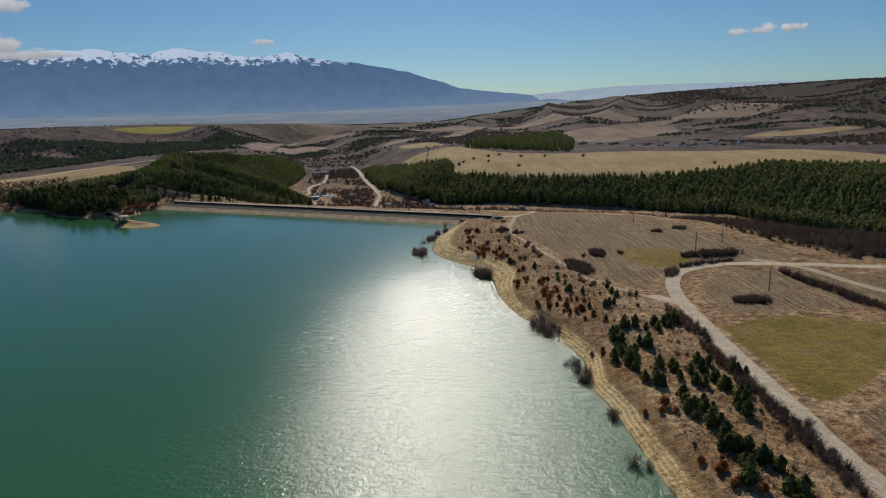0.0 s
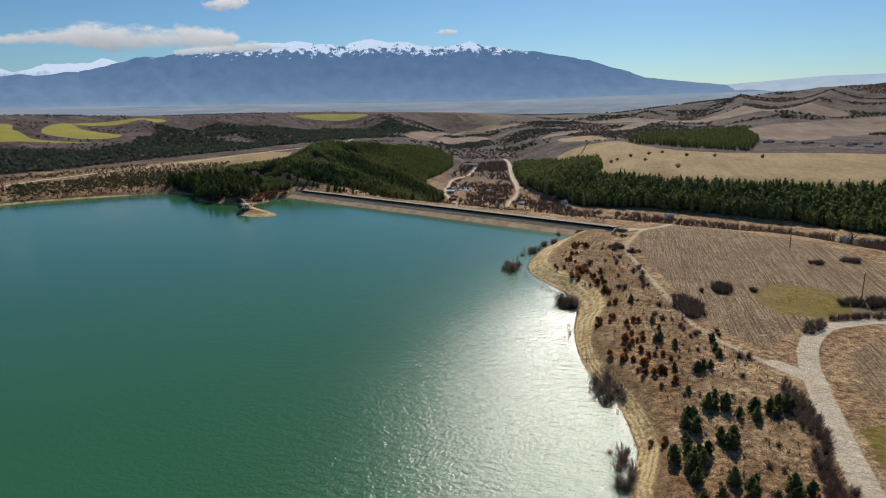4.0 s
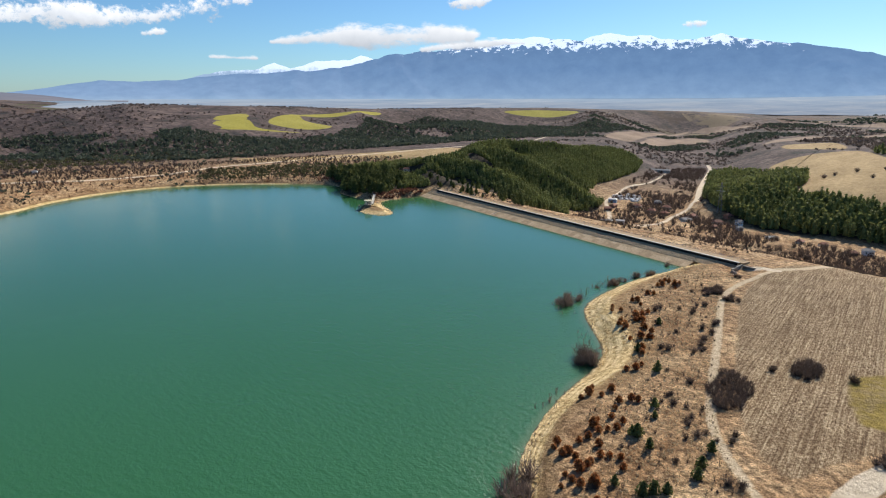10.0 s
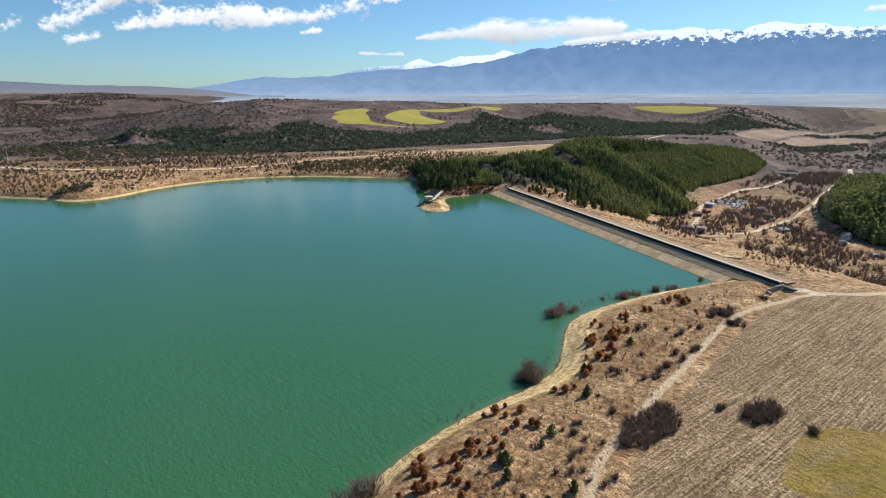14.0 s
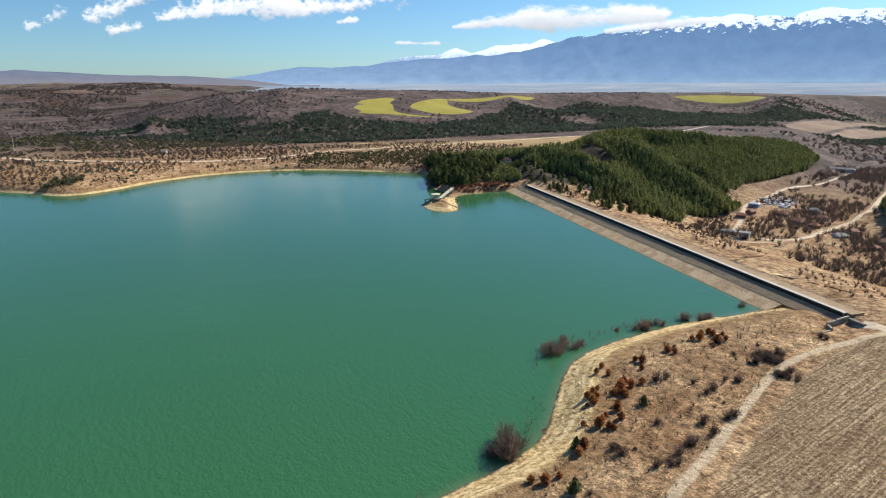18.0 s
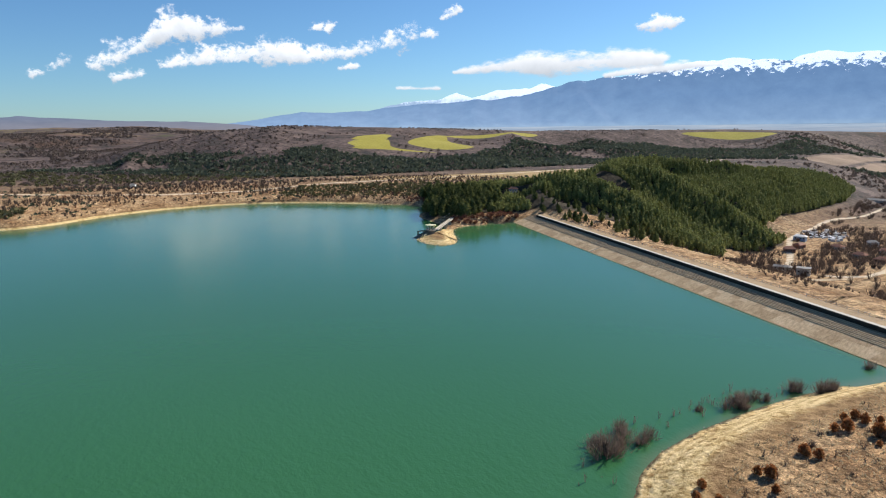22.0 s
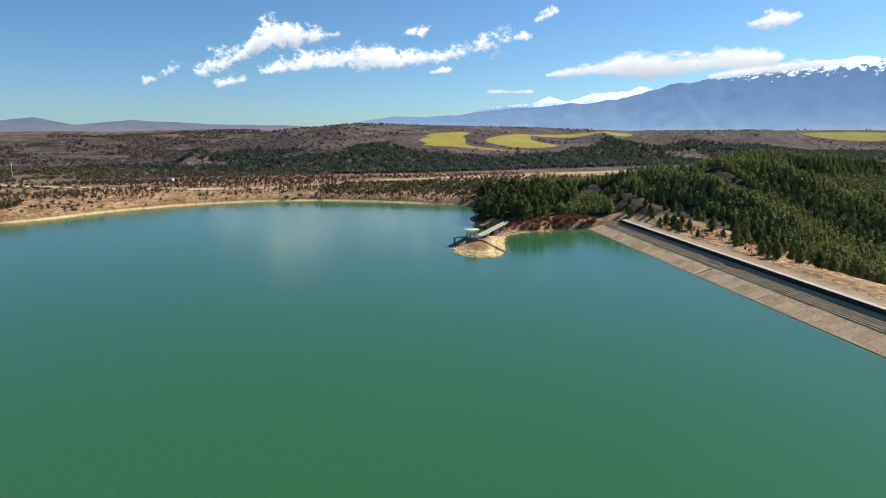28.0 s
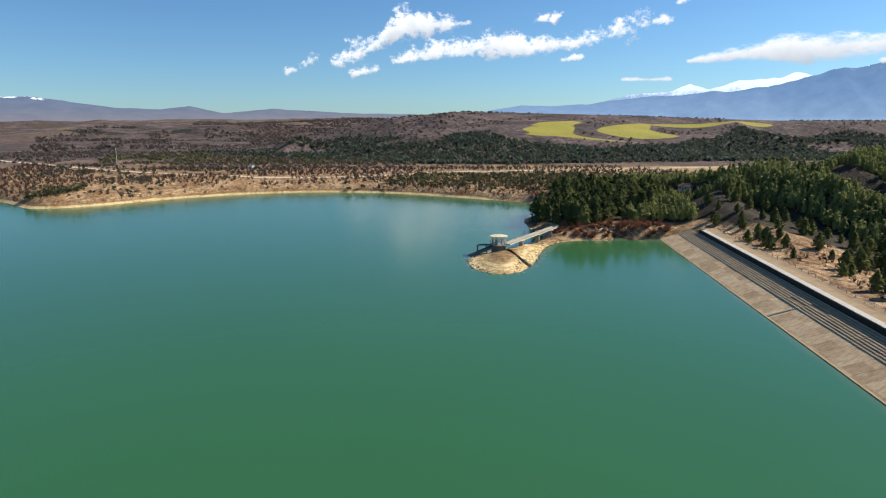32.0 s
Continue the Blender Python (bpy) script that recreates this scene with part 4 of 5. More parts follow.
def on_dam(s, n, z, tilt=0.0):
    """A pose on the dam: s along it from the near bank, n from the waterline towards the valley."""
    p = DAM_U * s + DAM_N * n
    return pose(DAM_A[0] + p[0], DAM_A[1] + p[1], z, 0, 0, DAM_TURN) @ pose(0, 0, 0, -tilt)


def face_z(n):
    return WALL_FOOT * n / FACE


# the dam's own frame has its y axis towards the lake, so the face falls along it
dam = thing("dam", None, "long embankment dam with a pale concrete slab face and a crest walkway", "dam", kind="structure")
rng = random.Random(5)
panel_meshes = []
for k in range(3):
    bm = box((2.99, 3.075, 0.22), bevel=0.012)
    for v in bm.verts:
        v.co.z += rng.uniform(-0.008, 0.008)
    me = bpy.data.meshes.new("panel")
    bm.to_mesh(me)
    bm.free()
    panel_meshes.append(me)
PANEL = Nodes("slab_concrete")
tone = PANEL.math("ADD", PANEL.math("MULTIPLY", PANEL.chance(), 0.4), PANEL.math("MULTIPLY", PANEL.noise(0.45, 5, 0.65), 0.6))
streak = PANEL.ramp(PANEL.noise(2.2, 5, 0.65, None, (1.0, 0.22, 1.0, 22)), [(0.33, (0.72, 0.7, 0.67)), (0.62, (1.08, 1.08, 1.08))])
PANEL.colour(PANEL.mix(1.0, PANEL.ramp(tone, [(0.25, (0.38, 0.255, 0.14)), (0.5, (0.52, 0.37, 0.215)), (0.8, (0.63, 0.47, 0.295))]), streak, "MULTIPLY")).bump(PANEL.noise(2.5, 5), 0.4, 0.06)
for me in panel_meshes:
    me.materials.append(PANEL.mat)
STAIR_S = 126.0
count = int((DAM_LENGTH + 2) / 3.0)
for row in range(3):
    for i in range(count + 1):
        s, n = i * 3.0 + 0.4, -0.85 + row * 2.92
        if abs(s - STAIR_S) < 0.2:
            continue
        share("panel", panel_meshes[rng.randrange(3)], on_dam(s, n, face_z(n) - 0.1 + rng.uniform(-0.012, 0.012), SLOPE), dam)
# the upper face: rows of dark stepped beams
RIB = plain("stepped_beam_concrete", (0.28, 0.205, 0.122), (0.47, 0.355, 0.222), 0.5)
bm = box((5.9, 0.34, 0.2), bevel=0.03)
rib_mesh = bpy.data.meshes.new("beam")
bm.to_mesh(rib_mesh)
bm.free()
rib_mesh.materials.append(RIB)
bed = bmesh.new()
add_box(bed, (DAM_LENGTH + 26, 4.5, 0.2))
bed_ob = part("upper_apron", bed, plain("weedy_apron", (0.15, 0.11, 0.066), (0.29, 0.215, 0.13), 0.7), dam, "dark weedy upper apron of the slab face")
bed_ob.matrix_basis = on_dam(DAM_LENGTH / 2 - 10, 7.3, face_z(7.3) - 0.07, SLOPE)
for row in range(8):
    n = 5.3 + row * 0.55
    for i in range(-4, int(DAM_LENGTH / 6) + 1):
        s = i * 6.0 + 2.6 + rng.uniform(-0.03, 0.03)
        if rng.random() < 0.02 or s < -17 + 1.9 * (FACE - n):
            continue
        share("beam", rib_mesh, on_dam(s, n, face_z(n) + 0.04 + rng.uniform(-0.03, 0.03), SLOPE), dam)
ledge = part("water_ledge", box((DAM_LENGTH + 4, 0.5, 0.5), bevel=0.08), plain("stained_ledge", (0.3, 0.2, 0.09), (0.45, 0.33, 0.17), 0.7), dam, "ochre-stained ledge at the waterline")
ledge.matrix_basis = on_dam(DAM_LENGTH / 2, -0.05, -0.12, 0)
stair = part("stair", box((0.7, 6.6, 0.25), bevel=0.04), DARK_CONCRETE, dam, "dark narrow stair down the slab")
stair.matrix_basis = on_dam(STAIR_S, 2.6, face_z(2.6) - 0.09, SLOPE)
step_mesh = bpy.data.meshes.new("step")
bm = box((0.55, 0.28, 0.12))
bm.to_mesh(step_mesh)
bm.free()
step_mesh.materials.append(CONCRETE)
for k in range(15):
    n = -0.4 + k * 0.42
    share("step", step_mesh, on_dam(STAIR_S, n, face_z(n) + 0.06, 0), dam)
# wave wall, walkway, crest road and its posts
END = -16.0
wall_mesh, walk_mesh, rail_mesh, post_mesh = (bpy.data.meshes.new(k) for k in ("wall_block", "walkway_slab", "rail", "post"))
# the wall's near-black colour paints in the shade on its lake side
for me, bm, mat in ((wall_mesh, box((5.96, 0.34, 2.4), bevel=0.04), plain("shaded_wall_concrete", (0.018, 0.016, 0.013), (0.045, 0.04, 0.032), 0.6)), (walk_mesh, box((2.96, 1.6, 0.16), bevel=0.02), WALKWAY), (rail_mesh, box((5.96, 0.05, 0.06)), STEEL)):
    bm.to_mesh(me)
    bm.free()
    me.materials.append(mat)
bm = cone(0.07, 0.06, 1.0, (0, 0, 0), 8)
bm.to_mesh(post_mesh)
bm.free()
post_mesh.materials.append(STEEL)
n_wall = int((DAM_LENGTH - END + 2) / 6)
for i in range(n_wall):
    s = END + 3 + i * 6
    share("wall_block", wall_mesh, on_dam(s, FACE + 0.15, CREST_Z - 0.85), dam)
    for h in (0.35, 0.8):
        share("rail", rail_mesh, on_dam(s, FACE + 5.6, CREST_Z - 0.15 + h), dam)
    for h in (-1.5, 1.5):
        share("walkway_slab", walk_mesh, on_dam(s + h, FACE + 1.15, CREST_Z + 0.12), dam)
    for h in (-1.5, 1.5):
        share("post", post_mesh, on_dam(s + h, FACE + 5.6, CREST_Z - 0.15), dam)
verge = part("grass_verge", box((DAM_LENGTH - END + 2, 4.2, 0.4)), plain("dry_verge", (0.24, 0.155, 0.078), (0.46, 0.32, 0.175), 0.4), dam, "dry grass verge between the walkway and the railing")
verge.matrix_basis = on_dam((DAM_LENGTH + END) / 2, FACE + 4.1, CREST_Z - 0.2)
# wing wall where the crest meets the near bank
wing = thing("wing_wall", None, "low curved concrete wing wall beside the dam's end on the bank", "wall")
for a, b, h in (((25.2, 328.2), (24.4, 323.5), 1.3), ((24.4, 323.5), (23.6, 320.4), 1.1), ((25.6, 318.2), (24.6, 314.5), 0.5), ((24.6, 314.5), (23.2, 310.8), 0.4), ((23.6, 320.4), (25.6, 318.2), 0.8)):
    L = math.hypot(b[0] - a[0], b[1] - a[1])
    w = part("wall_length", box((L + 0.3, 0.5, h + 2.0), bevel=0.05), CONCRETE, wing)
    w.matrix_basis = pose((a[0] + b[0]) / 2, (a[1] + b[1]) / 2, CREST_Z + h - 2.0 - 0.8, 0, 0, math.degrees(math.atan2(b[1] - a[1], b[0] - a[0])))
# a solid dark box stands in for the shade inside the opening
mouth = part("opening_shade_box", box((4.6, 0.9, 1.1), bevel=0.04), DARK_CONCRETE, wing, "solid dark box standing for the shaded opening under the crest")
mouth.matrix_basis = pose(28.0, 326.2, CREST_Z - 0.5, 0, 0, DAM_TURN)

# ---- intake tower on the islet and its footbridge ----
TX, TY = -179.2, 348.8
tower = thing("intake_tower", pose(TX, TY, 0), "round concrete intake tower with a cream roof on the islet", "tower")
part("drum", cone(2.0, 1.9, 3.6, (0, 0, -1.0), 20), DARK_CONCRETE, tower, "squat concrete drum")
part("floor", cone(2.3, 2.35, 0.22, (0, 0, 2.55), 20), CONCRETE, tower)
col_mesh = bpy.data.meshes.new("column")
bm = box((0.2, 0.2, 2.0), (0, 0, 1.0), 0, 0.02)
bm.to_mesh(col_mesh)
bm.free()
col_mesh.materials.append(PLASTER)
for k in range(8):
    a = 2 * math.pi * k / 8 + 0.2
    share("column", col_mesh, pose(1.75 * math.cos(a), 1.75 * math.sin(a), 2.77, 0, 0, math.degrees(a)), tower)
bm = cone(2.35, 2.45, 0.3, (0, 0, 4.75), 16)
add_cone(bm, 2.3, 0.4, 0.22, (0, 0, 5.05), 16)
part("roof", bm, CREAM, tower, "cream flat octagonal roof")
for k in (1, 3, 4):
    a = 2 * math.pi * k / 5
    gear = part("hoist", cone(0.22, 0.18, 1.3, (0.8 * math.cos(a), 0.8 * math.sin(a), 2.77), 10), WHITE if k == 3 else STEEL, tower, "painted gate hoist")
part("platform", box((1.6, 4.4, 0.22), (-1.2, -3.6, 2.6), -14, 0.03), DARK_CONCRETE, tower, "dark landing platform on posts")
for x, y in ((-1.6, -5.4), (-2.5, -5.2), (-0.9, -3.2)):
    part("platform_post", box((0.25, 0.25, 3.4), (x, y, 0.95)), DARK_CONCRETE, tower)
rail = bmesh.new()
for k in range(16):
    a = 2 * math.pi * k / 16
    add_box(rail, (0.035, 0.035, 0.95), (2.25 * math.cos(a), 2.25 * math.sin(a), 3.1))
    add_box(rail, (0.05, 0.92, 0.05), (2.22 * math.cos(a + 0.2), 2.22 * math.sin(a + 0.2), 3.55), math.degrees(a + 0.2))
part("railing", rail, STEEL, tower)
ramp_dark = part("slide_ramp", box((1.8, 11.0, 0.5), (0, 0, 0), 0, 0.05), DARK_CONCRETE, tower, "dark sloping gate ramp into the water")
ramp_dark.matrix_basis = pose(-0.7, -6.6, 0.35, 19, 0, 0)

BX, BY, EX, EY = -177.6, 350.6, -203.5, 380.5
blen = math.hypot(EX - BX, EY - BY)
bridge = thing("footbridge", pose(BX, BY, 0, 0, 0, math.degrees(math.atan2(EY - BY, EX - BX))), "narrow concrete footbridge on piers from the islet to the wooded bank", "bridge")
for i in range(6):
    w = blen / 6
    part("deck_span", box((w - 0.04, 1.5, 0.34), (w * (i + 0.5), 0, 2.85), 0, 0.03), WALKWAY, bridge)
    for side in (-0.72, 0.72):
        part("parapet", box((w - 0.04, 0.1, 0.45), (w * (i + 0.5), side, 3.2)), CONCRETE, bridge)
for f in (0.22, 0.5, 0.74):
    pier = part("pier", box((0.5, 1.2, 6.0), (blen * f, 0, -0.3), 0, 0.05), CONCRETE, bridge)
    part("pier_cap", box((0.9, 1.7, 0.3), (blen * f, 0, 2.55)), CONCRETE, pier)
for f in (0.3, 0.55, 0.8):
    lamp = part("lamp_post", cone(0.06, 0.04, 2.6, (blen * f, 0.78, 3.0), 8), STEEL, bridge)
    part("lamp_head", box((0.3, 0.2, 0.18), (blen * f, 0.78, 5.65), 0, 0.04), WHITE, lamp)

# ---- pine woods ----
NEAR_CROWNS = [pine_crown(k, 220, 7.4, r * 1.12, 0.62, 0.12, 2.8) for k, r in enumerate((2.0, 2.4, 1.8, 2.2))]
FAR_CROWNS = [pine_crown(20 + k, 40, 6.4, r * 1.25, 0.72, 0.06, 2.2) for k, r in enumerate((1.45, 1.7, 1.3, 1.55))]


def tree_kinds(name, crowns, crown_material, height, label, category, group, trunk_r=0.16):
    """Returns a planter: each tree is an empty with a trunk and a crown on shared meshes."""
    kinds = []
    for k, (v, t) in enumerate(crowns):
        trunk = bpy.data.meshes.new("trunk")
        bm = tapered_trunk(height, trunk_r, 40 + k)
        bm.to_mesh(trunk)
        bm.free()
        trunk.materials.append(BARK)
        kinds.append((trunk, mesh_from("crown", v, t, crown_material)))

    def plant(k, x, y, z, turn, size):
        ob = thing(name, pose(x, y, z, 0, 0, turn) @ Matrix.Diagonal((size, size, size, 1)), label, category, group)
        share("trunk", kinds[k % len(kinds)][0], Matrix(), ob)
        share("crown", kinds[k % len(kinds)][1], Matrix(), ob)
        return ob
    return plant


plant_pine = tree_kinds("pine_tree", NEAR_CROWNS, NEEDLES, 7.0, "dense dark green pine on the wooded bank", "tree", "pines on the bank")
HEADLAND = [(-197, 384), (-216, 377), (-238, 386), (-255, 404), (-283, 416), (-296, 430), (-262, 452), (-228, 436), (-208, 412)]
DAM_SLOPE = [(-190, 421), (-150, 409), (-112, 396), (-92, 398), (-100, 430), (-140, 445), (-190, 452), (-225, 440)]
CLEARING = (-236.0, 449.0, 17.0)
rng = random.Random(8)
head = scatter(HEADLAND, 4.6, 1)
for i, (x, y, z) in enumerate(head):
    plant_pine(i, x, y, z - 0.2, rng.uniform(0, 360), rng.uniform(0.75, 1.15))
loose = scatter(DAM_SLOPE, 6.4, 2, 0.5)
for i, (x, y, z) in enumerate(loose):
    if rng.random() < 0.75:
        plant_pine(i, x, y, z - 0.2, rng.uniform(0, 360), rng.uniform(0.3, 0.75))


hill = scatter(FORESTS[0], 2.4, 3, 0.27)
inside = area_distance(hill[:, 0], hill[:, 1], np.array(HEADLAND, float)) > 1.5
inside &= area_distance(hill[:, 0], hill[:, 1], np.array(DAM_SLOPE, float)) > 1.0
inside &= np.hypot(hill[:, 0] - CLEARING[0], hill[:, 1] - CLEARING[1]) > CLEARING[2] * 0.55
glade = (value_noise(hill[:, 0], hill[:, 1], 38, 9) > 0.86) | (np.hypot(hill[:, 0] + 209, (hill[:, 1] - 507) * 0.7) < 11)
hill = hill[inside & ~glade]
r8 = np.random.default_rng(8)
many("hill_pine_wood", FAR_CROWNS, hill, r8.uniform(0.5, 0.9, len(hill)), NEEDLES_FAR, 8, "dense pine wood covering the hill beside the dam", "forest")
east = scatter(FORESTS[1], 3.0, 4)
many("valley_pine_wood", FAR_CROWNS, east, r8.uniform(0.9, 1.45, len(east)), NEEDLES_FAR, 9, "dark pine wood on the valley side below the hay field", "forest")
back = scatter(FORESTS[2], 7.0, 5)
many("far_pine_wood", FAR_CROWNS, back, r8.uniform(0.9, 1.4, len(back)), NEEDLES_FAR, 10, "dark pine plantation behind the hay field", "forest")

# ---- clouds ----
cloud("ragged white cumulus cloud drawn out in a slanting bank", [(80.6, 4.9, 0.5), (79, 5.5, 0.75), (77.2, 6.4, 0.7), (76, 7.4, 0.65), (74.4, 8.0, 1.05), (73, 8.1, 0.95), (71.6, 8.1, 0.7), (69.2, 8.1, 0.4)], 1)
cloud("small torn white cumulus puff", [(84.6, 4.2, 0.35), (83.3, 4.55, 0.5), (82.3, 5.4, 0.6)], 12)
cloud("long white cumulus cloud with a flat grey base", [(75.4, 5.1, 0.45), (73, 5.6, 0.7), (70, 5.9, 0.85), (67.3, 6.4, 1.05), (64, 6.0, 0.6), (60.5, 6.4, 0.7), (57.8, 6.7, 0.6), (55.8, 7.4, 0.85), (54.4, 7.8, 0.8), (53.2, 7.7, 0.5)], 2)
cloud("small torn white cloud scrap", [(79.1, 4.1, 0.35), (77.2, 4.4, 0.4)], 3)
cloud("small torn white cloud scrap", [(52.4, 9.1, 0.35), (50.9, 9.7, 0.35)], 4)
cloud("small torn white cloud scrap", [(63.6, 8.2, 0.35), (62.9, 8.35, 0.3)], 5)
cloud("small torn white cloud scrap", [(62.2, 8.1, 0.4), (61.8, 8.5, 0.35)], 14)
cloud("small torn white cloud scrap", [(61.4, 5.1, 0.25), (59.9, 5.2, 0.25)], 15)
cloud("small flat white cloud", [(35.9, 7.9, 0.4), (34.4, 8.0, 0.55), (33.0, 8.0, 0.4)], 6)
cloud("small flat white cloud", [(16.4, 5.8, 0.25), (14.8, 5.85, 0.3)], 7)
cloud("small flat white cloud", [(-24.4, 5.4, 0.3), (-27, 5.5, 0.35)], 8)
cloud("small flat white cloud", [(-28.2, 5.5, 0.25), (-29.4, 5.5, 0.25)], 9)
cloud("smooth lens-shaped white cloud above the range", [(51.4, 4.65, 0.2), (48, 4.95, 0.7), (44.5, 5.1, 1.0), (40.5, 5.2, 1.15), (37, 5.2, 0.95), (34.0, 5.1, 0.6)], 10, LENS)
cloud("white cloud cap lying on the range", [(38.4, 4.1, 0.3), (35, 4.4, 0.45), (32, 4.65, 0.45), (29.5, 4.6, 0.25)], 13, LENS)
cloud("thin flat strip of white cloud", [(56.4, 3.35, 0.22), (54.5, 3.35, 0.3), (52.7, 3.3, 0.22)], 11, LENS)

# ---- plants on the near bank ----
rng = random.Random(21)
plant_young = tree_kinds("young_pine", [pine_crown(60 + k, 120, 3.4, r, 0.4, 0.05, 2.4) for k, r in enumerate((1.4, 1.7, 1.25))], NEEDLES, 3.4, "bushy young green pine on the dry slope", "tree", "young pines on the slope", 0.09)
plant_oak = tree_kinds("oak_sapling", [twig_fan(70 + k, 26, 2.0, 1.0, 0.03, 300, 0.22) for k in range(4)], RUST, 0.9, "young oak with rust-brown winter leaves on the slope", "tree", "oak saplings on the slope", 0.06)


def bush_kinds(name, twig_material, height, radius, twigs, width, label, group, seed):
    kinds = []
    for k in range(4):
        v, t = twig_fan(seed + k, twigs, height, radius, width)
        w, u = twig_fan(seed + 10 + k, max(8, twigs // 12), height * 0.7, radius * 0.6, width * 2.2)
        kinds.append((mesh_from("stem_base", w, u, BARK), mesh_from("brushwood", v, t, twig_material)))

    def plant(x, y, z, size):
        ob = thing(name, pose(x, y, z, 0, 0, rng.uniform(0, 360)) @ Matrix.Diagonal((size, size, size * rng.uniform(0.85, 1.1), 1)), label, "bush", group)
        a, b = kinds[rng.randrange(4)]
        share("stem_base", a, Matrix(), ob)
        share("brushwood", b, Matrix(), ob)
        return ob
    return plant


plant_shrub = bush_kinds("bare_shrub", TWIGS, 1.9, 1.5, 130, 0.035, "leafless brown shrub on the dry slope", "shrubs on the slope", 100)
plant_shore = bush_kinds("shore_bush", SHORE_TWIGS, 2.9, 1.8, 110, 0.04, "leafless grey-brown willow bush at the water's edge", "bushes along the shore", 130)
plant_red = bush_kinds("red_shrub", RED_TWIGS, 1.8, 1.5, 150, 0.04, "reddish leafless shrub on the bank beside the dam", "red shrubs by the dam", 160)
PINES = [(32, 219), (36, 202), (38, 197), (36, 188), (38, 188), (42, 186), (41, 172), (44, 172), (47, 173), (48, 175), (51, 185), (50, 192), (24, 229), (22, 250), (59, 158), (57, 156), (48, 157), (43, 162), (53, 155),
         (50, 182), (49, 143), (40, 148), (40, 140), (43, 137), (42, 130), (44, 123), (49, 130), (49, 123), (45, 114), (47, 110), (47, 104), (47, 99), (48, 95), (48, 90), (52, 89), (56, 129), (61, 127), (54, 107), (56, 112), (56, 119), (51, 83)]
OAKS = [(11, 285), (14, 286), (17, 250), (20, 244), (21, 237), (27, 218), (32, 202), (37, 180), (38, 171), (32, 177), (30, 182), (30, 188), (27, 180), (31, 193), (34, 189), (34, 174), (12, 246), (15, 243), (15, 251), (27, 205),
        (23, 201), (15, 254), (20, 239), (24, 230), (7, 254), (10, 264), (10, 274), (11, 289), (37, 144), (41, 124), (41, 113), (43, 110), (43, 91), (44, 87), (47, 84), (40, 167), (36, 169), (35, 179)]
SHRUBS = [(26, 285), (32, 283), (33, 251), (36, 235), (40, 218), (40, 204), (44, 199), (46, 195), (53, 235), (67, 237), (51, 199), (56, 183), (18, 260), (37, 209), (24, 283), (26, 290), (31, 280), (28, 272), (34, 256), (34, 244),
          (27, 262), (30, 234), (28, 307), (35, 238), (15, 287), (62, 145), (62, 132), (62, 118), (60, 107), (61, 102), (61, 94), (60, 85)]
FLOODED = [(-10, 259), (-10, 283), (-7, 288), (-6, 295), (-4, 302), (-1, 305), (14, 222), (26, 168), (-13, 265), (-12, 261), (-10, 266), (-8, 291), (0, 308), (0, 325), (11, 226), (12, 220), (27, 161), (30, 142), (30, 131), (31, 115), (32, 98)]
SLOPE_AREA = [(42, 80), (41, 120), (40, 150), (35, 172), (26, 195), (24, 225), (10, 250), (4, 270), (8, 300), (20, 308), (29, 285), (36, 250), (42, 222), (50, 196), (60, 178), (64, 150), (61, 110), (61, 80)]
for i, (x, y) in enumerate(PINES):
    for k in range(4 if y < 160 else 1):
        px, py = x + rng.uniform(-1, 1) + rng.uniform(-2.4, 2.4) * (k > 0), y + rng.uniform(-1, 1) + rng.uniform(-4, 4) * (k > 0)
        plant_young(i + k, px, py, height_at(px, py) - 0.1, rng.uniform(0, 360), rng.uniform(0.45, 0.8) if y > 160 else rng.uniform(0.5, 1.0))
for i, (x, y) in enumerate(OAKS):
    for k in range(3):
        px, py = x + rng.uniform(-0.5, 0.5) + rng.uniform(-3, 3) * (k > 0), y + rng.uniform(-0.5, 0.5) + rng.uniform(-3.5, 3.5) * (k > 0)
        plant_oak(i + k, px, py, height_at(px, py) - 0.05, rng.uniform(0, 360), rng.uniform(0.65, 1.2) * (1 if k == 0 else 0.7))
for x, y in SHRUBS:
    for k in range(2):
        px, py = x + rng.gauss(0, 1.1), y + rng.gauss(0, 1.1)
        plant_shrub(px, py, height_at(px, py) - 0.05, rng.uniform(0.6, 1.1))
for x, y, z in scatter(SLOPE_AREA, 7.5, 31, 0.5):
    if rng.random() < 0.7:
        plant_shrub(x, y, z - 0.05, rng.uniform(0.25, 0.7))
for x, y in FLOODED:
    for k in range(2):
        px, py = x + rng.gauss(0, 0.9), y + rng.gauss(0, 0.9)
        plant_shore(px, py, max(height_at(px, py), -0.6) - 0.1, rng.uniform(0.75, 1.35) * (1.3 if (x, y) in ((14, 222), (-10, 259), (11, 226), (26, 168)) else 0.8))
for x, y, z in scatter([(-186, 411), (-188.5, 396), (-192.5, 379), (-196, 373), (-204, 376), (-199, 386), (-196, 408)], 2.2, 33):
    plant_red(x, y, z - 0.1, rng.uniform(0.7, 1.2))


def thicket(outline, gap, size, seed, label, material=None):
    """One dense thicket: stems and twigs of many bushes grown together."""
    p = scatter(outline, gap, seed)
    r = np.random.default_rng(seed)
    ob = thing("thicket", None, label, "thicket", "thickets in the fields")
    fans = [twig_fan(seed + k, 46, 2.2, 1.6, 0.05) for k in range(3)]
    t = many("brushwood", fans, p, r.uniform(0.7, 1.15, len(p)) * size, material or TWIGS, seed)
    t.parent = ob
    del t["kind"]
    s = many("stem_base", [twig_fan(seed + 7, 7, 1.6, 0.9, 0.1)], p[::2], r.uniform(0.7, 1.1, len(p[::2])) * size, BARK, seed)
    s.parent = ob
    return ob


